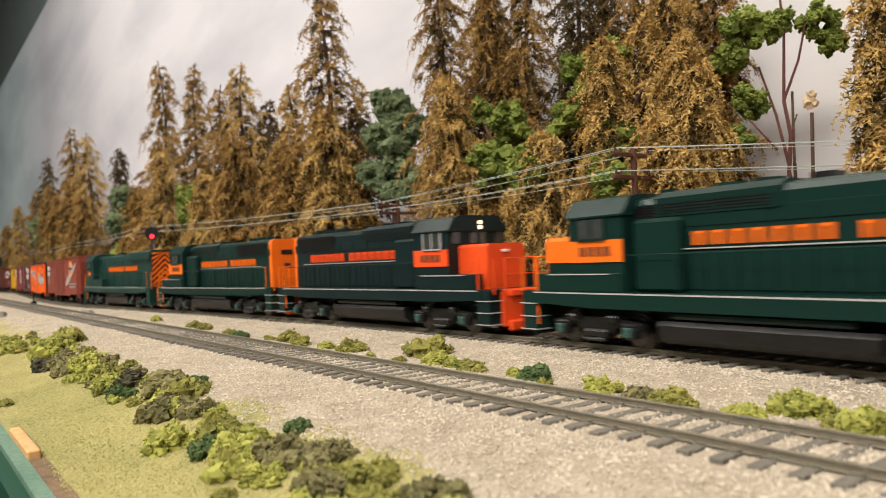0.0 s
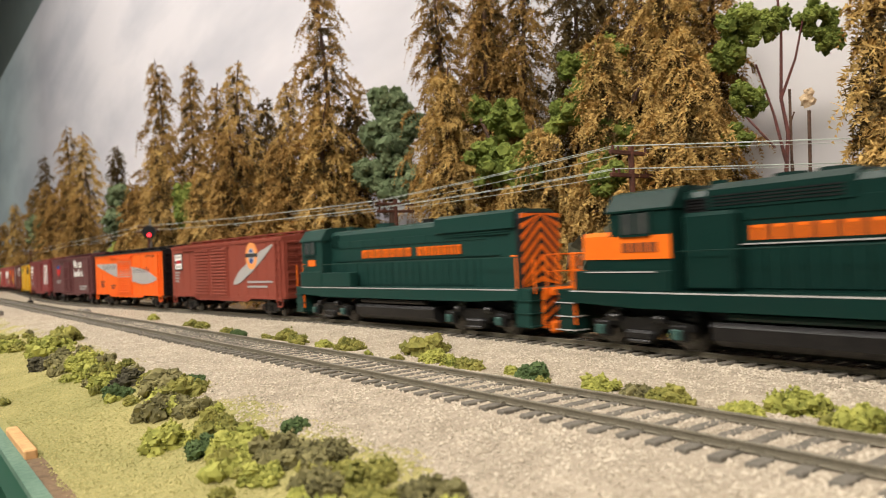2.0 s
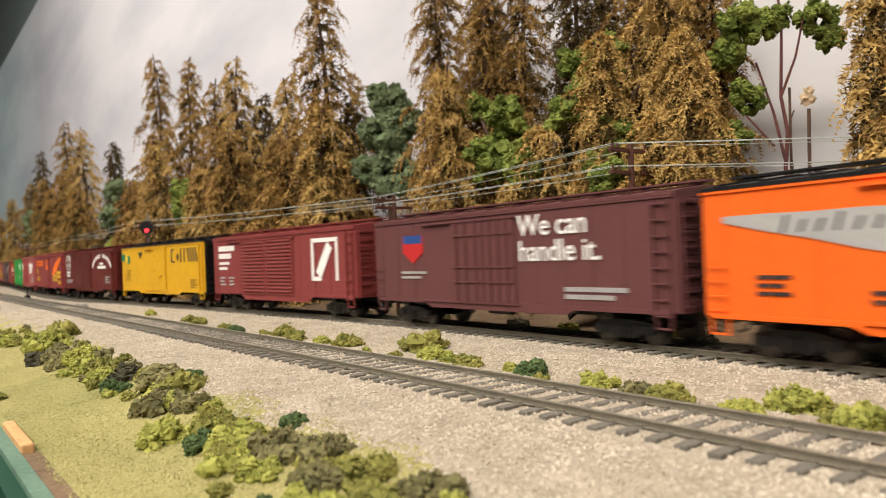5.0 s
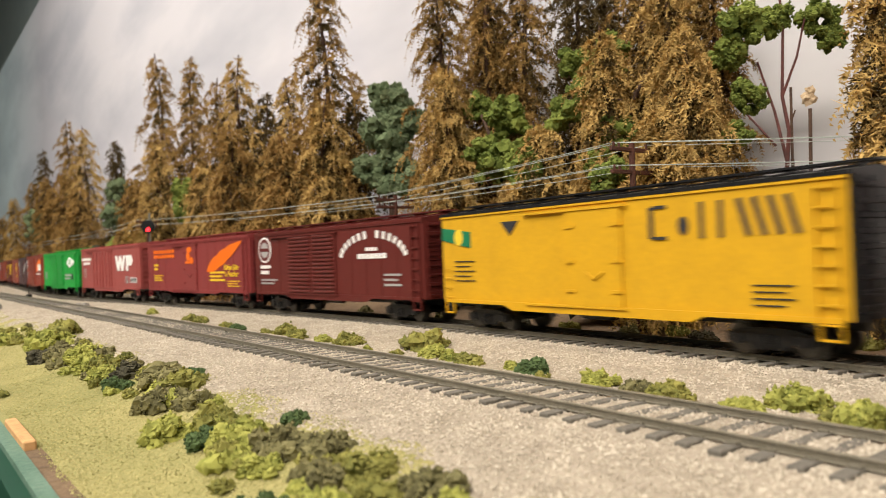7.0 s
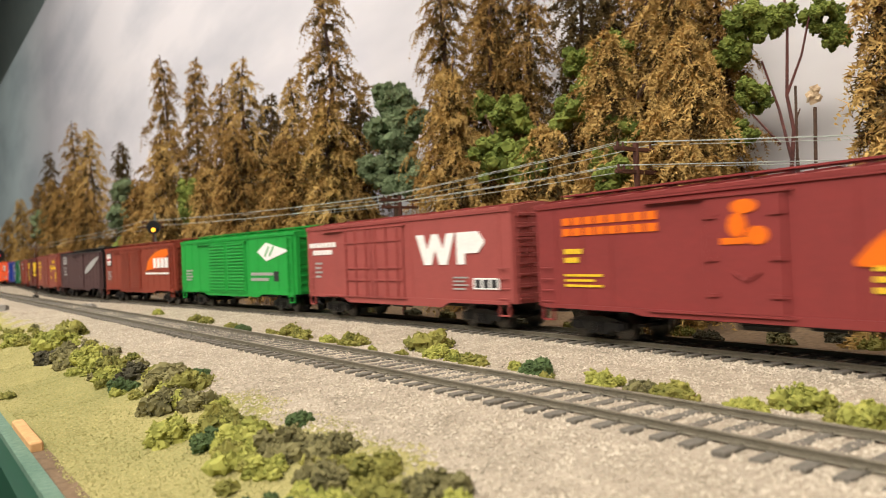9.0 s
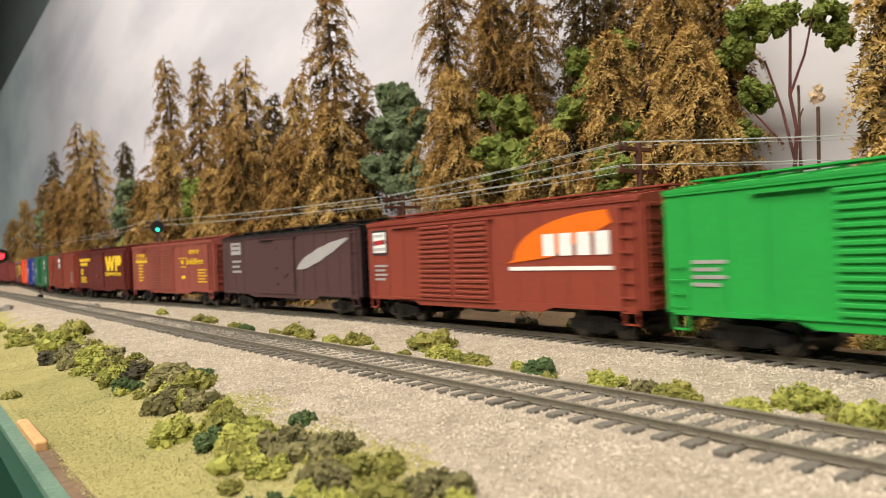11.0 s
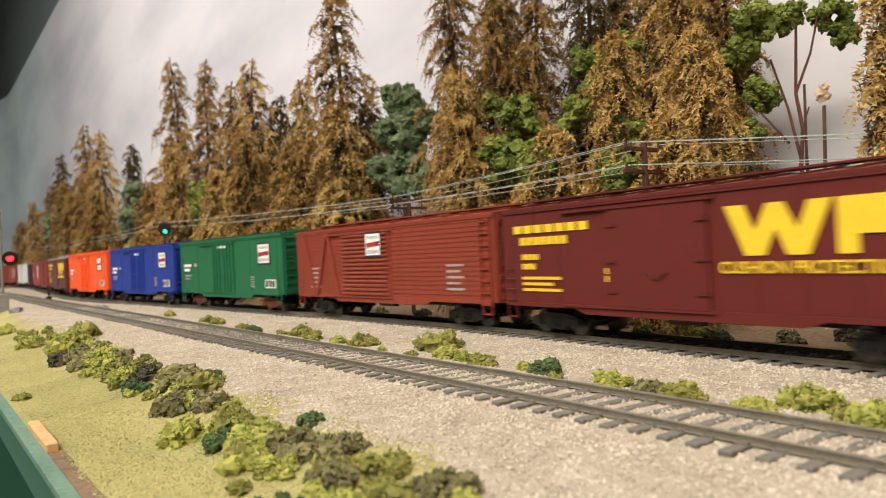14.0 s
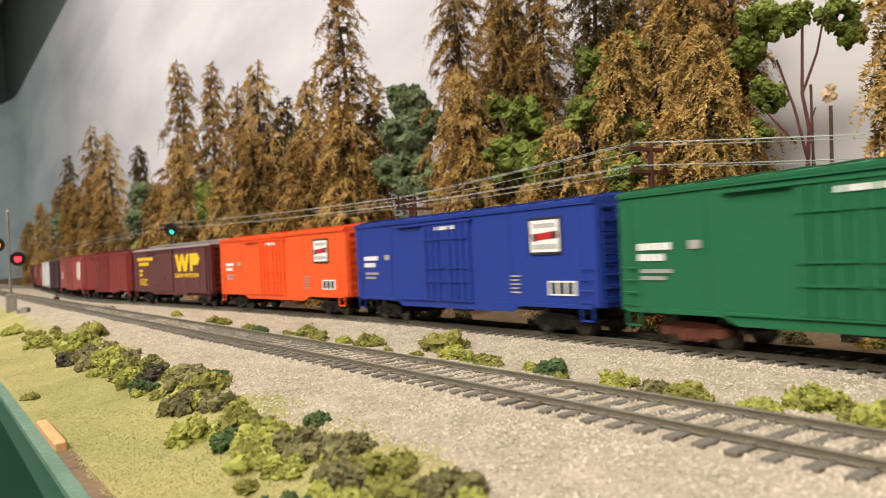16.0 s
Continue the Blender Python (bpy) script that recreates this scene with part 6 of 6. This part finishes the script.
    for i, (x, y) in enumerate(((-0.19, 0.060), (-0.165, 0.066), (-0.135, 0.072), (-0.10, 0.080), (-0.225, 0.058), (-0.06, 0.085), (-0.30, 0.065), (-0.36, 0.062), (-0.21, 0.072), (-0.15, 0.078), (-0.12, 0.090), (-0.26, 0.060), (-0.40, 0.066), (-0.45, 0.064))):
        bush(x, y, 0.0065, (F_DUSK, F_GREYBROWN, F_OLIVE)[i % 3], 640 + i, "low dry scrub behind the main line")


bushes()

# a dried seed head on a stalk and a bare stick before the backdrop
reed = empty("dried_reed", "dried reed stalk with pale fluffy tip", "plant")
part("stalk", rods(((-0.191, 0.15, 0.006), (-0.1905, 0.15, 0.060), 0.0011), ((-0.1905, 0.15, 0.060), (-0.1896, 0.15, 0.092), 0.0009)), M_BARK, reed)
V_, F_ = foam(np.random.default_rng(5), [(-0.1896, 0.15, 0.0965, 0.0036), (-0.1893, 0.15, 0.1005, 0.0022)], 0.25)
raw("seed_head", V_.tolist(), F_.tolist(), M_TIP, reed)
stick = link("bare_stick", rods(((-0.1985, 0.152, 0.006), (-0.1998, 0.152, 0.070), 0.0009), ((-0.1998, 0.152, 0.070), (-0.1993, 0.152, 0.104), 0.0007), ((-0.1996, 0.152, 0.088), (-0.1975, 0.152, 0.093), 0.0004)), M_BARK)
tagged(stick, "bare knotted grey-brown stick before the backdrop", "twig")


# ---- pole line ----
POLES = ((0.02, 0.185, 0.0550, 0.0475), (-0.2287, 0.070, 0.0738, 0.0640), (-0.4170, 0.070, 0.0672, 0.0625), (-0.980, 0.070, 0.0850, 0.0790), (-1.47, 0.07, 0.0830, 0.0770), (-1.95, 0.07, 0.0850, 0.079))
ARM = (-0.012, -0.0085, 0.010)


def pole_line():
    for x, y, z1, z2 in POLES:
        p = empty("utility_pole", "reddish-brown model utility pole with two crossarms", "utility pole", "poles along the line")
        z0 = ground_z(x, y)
        part("mast", rods(((x, y, z0 - 0.001), (x, y, z1 + 0.003), 0.0013), seg=8), M_POLE, p)
        for z in (z1, z2):
            a = part("crossarm", boxes((x - 0.0008, x + 0.0008, y - 0.014, y + 0.014, z - 0.0009, z + 0.0009), bevel=0.0002), M_POLE, p)
            for d in ARM:
                part("insulator", rods(((x, y + d, z + 0.0009), (x, y + d, z + 0.0030), 0.0006)), M_POLE, a)
    for (xa, ya, a1, a2), (xb, yb, b1, b2) in zip(POLES, POLES[1:]):
        for za, zb in ((a1, b1), (a2, b2)):
            for d in ARM:
                cu = bpy.data.curves.new("wire", "CURVE")
                cu.dimensions, cu.bevel_depth, cu.bevel_resolution = "3D", 0.00014, 1
                sp = cu.splines.new("POLY")
                n = 12
                sp.points.add(n)
                for i in range(n + 1):
                    k = i / n
                    sag = 0.004 * abs(xb - xa) * 4 * k * (1 - k)
                    sp.points[i].co = (xa + (xb - xa) * k, ya + (yb - ya) * k + d, za + (zb - za) * k + 0.0026 - sag, 1)
                cu.materials.append(M_WIRE)
                tagged(new("overhead_wire", cu), "thin pale wire strung between the poles", "wire", "overhead wires")


pole_line()


# ---- signals ----
G_RED, G_AMBER, G_GREEN = glow("red_lens", (1.0, 0.02, 0.03), 4.0), glow("amber_lens", (1.0, 0.35, 0.02), 4.0), glow("green_lens", (0.02, 0.75, 0.35), 3.0)
M_MAST = mat("aluminium_mast", (0.30, 0.30, 0.27), (0.20, 0.20, 0.18), 200, 0.5, 0.1, 0.4)
M_CASE = mat("grey_case", (0.27, 0.25, 0.22), (0.19, 0.18, 0.16), 120, 0.8, 0.3)


def plate_with_hole(r_out, cz, r_in):
    """A black target disc facing -y with an off-centre opening at the origin."""
    bm = bmesh.new()
    n = 28
    rings = []
    for y in (0.0, 0.0006):
        o = [bm.verts.new((r_out * math.cos(2 * math.pi * i / n), y, cz + r_out * math.sin(2 * math.pi * i / n))) for i in range(n)]
        k = [bm.verts.new((r_in * math.cos(2 * math.pi * i / n), y, r_in * math.sin(2 * math.pi * i / n))) for i in range(n)]
        rings.append((o, k))
    (o0, k0), (o1, k1) = rings
    for i in range(n):
        j = (i + 1) % n
        bm.faces.new((o0[i], o0[j], k0[j], k0[i]))
        bm.faces.new((o1[i], k1[i], k1[j], o1[j]))
        bm.faces.new((o0[i], o1[i], o1[j], o0[j]))
        bm.faces.new((k0[i], k0[j], k1[j], k1[i]))
    return bm


def disc(r, y0, y1, x=0.0, z=0.0):
    bm = bmesh.new()
    cyl(bm, (x, y0, z), (x, y1, z), r, r, 20)
    return bm


def searchlight():
    """One opening; a vane of three coloured lenses turns behind it."""
    x, y, z = -0.9067, 0.05, 0.0722
    sig = empty("searchlight_signal", "black searchlight track signal on a thin mast", "signal")
    sig.matrix_world = pose(x, y, z, 0, 0, 62)
    part("target", plate_with_hole(0.0068, 0.0036, 0.0027), M_BLACK, sig)
    part("housing", disc(0.0066, 0.0040, 0.0085, 0, 0.0036), M_BLACK, sig)
    rim = bmesh.new()
    for i in range(20):
        a, b = 2 * math.pi * i / 20, 2 * math.pi * (i + 1) / 20
        cyl(rim, (0.0066 * math.cos(a), 0.0003, 0.0036 + 0.0066 * math.sin(a)), (0.0066 * math.cos(a), 0.0045, 0.0036 + 0.0066 * math.sin(a)), 0.0011, 0.0011, 6)
    part("housing_rim", rim, M_BLACK, sig)
    part("mast", rods(((0, 0.010, -z - 0.003), (0, 0.010, 0.020), 0.0012), ((0, 0.0085, 0.0036), (0, 0.010, 0.0036), 0.0012)), M_MAST, sig)
    vane = part("colour_vane", disc(0.0056, 0.0022, 0.0030), M_BLACK, sig, "turning vane with three coloured lenses")
    vane.matrix_local = pose(0, 0, 0.0036)
    for a, m in ((-90, G_RED), (30, G_AMBER), (150, G_GREEN)):
        part("lens", disc(0.0024, 0.0014, 0.0022, 0.0030 * math.cos(radians(a)), 0.0030 * math.sin(radians(a)) - 0.0006), m, vane)
    return vane


VANE = searchlight()


def mast_signal():
    x, y = -0.850, -0.120
    sig = empty("mast_signal", "block signal mast with glowing red and amber heads", "signal")
    z0 = ground_z(x, y)
    part("relay_case", boxes((x - 0.008, x + 0.008, y - 0.0042, y + 0.0042, z0 - 0.001, 0.0125), bevel=0.0006), M_CASE, sig, "grey relay case")
    part("mast", rods(((x, y, 0.0120), (x, y, 0.0920), 0.0013), seg=8), M_MAST, sig)
    bm = bmesh.new()
    bmesh.ops.create_icosphere(bm, subdivisions=2, radius=0.0018, matrix=Matrix.Translation((x, y, 0.093)))
    part("finial", bm, P_SILVER, sig)
    for dy, z, m in ((0.0072, 0.0468, G_RED), (-0.0100, 0.0612, G_AMBER)):
        base = part("signal_head", disc(0.0070, 0, 0.0008), M_BLACK, sig, "round black target with glowing lens")
        base.matrix_local = pose(x, y, z, 0, 0, 84) @ pose(dy, -0.003, 0)
        part("lens", disc(0.0032, -0.0008, 0.0), m, base)
        part("hood", rods(((-0.0034, -0.0034, 0.0026), (0.0034, -0.0034, 0.0026), 0.0005), ((-0.0034, -0.0034, 0.0026), (-0.0034, 0, 0.0026), 0.0005), ((0.0034, -0.0034, 0.0026), (0.0034, 0, 0.0026), 0.0005)), M_BLACK, base)
        part("bracket", rods(((0, 0.001, 0), (-dy, 0.003, 0), 0.0006)), M_MAST, base)


mast_signal()

# small lineside pieces near the far points
stand = empty("switch_stand", "small dark switch stand beside the main line", "switch stand")
part("case", boxes((-1.06, -1.052, -0.056, -0.050, -0.005, 0.001), bevel=0.0005), M_BLACK, stand)
part("lever", rods(((-1.056, -0.053, 0.001), (-1.056, -0.053, 0.010), 0.0006), ((-1.056, -0.053, 0.010), (-1.056, -0.056, 0.012), 0.0005)), M_BLACK, stand)
for i, (x, y, r) in enumerate(((-0.72, -0.055, 0.004), (-0.735, -0.058, 0.003), (-0.80, -0.115, 0.006))):
    v, f = foam(np.random.default_rng(700 + i), [(x, y, ground_z(x, y), r)], 0.05)
    tagged(raw("rock", v.tolist(), f.tolist(), M_CASE), "small grey rock lying on the ballast", "rock")


motions()
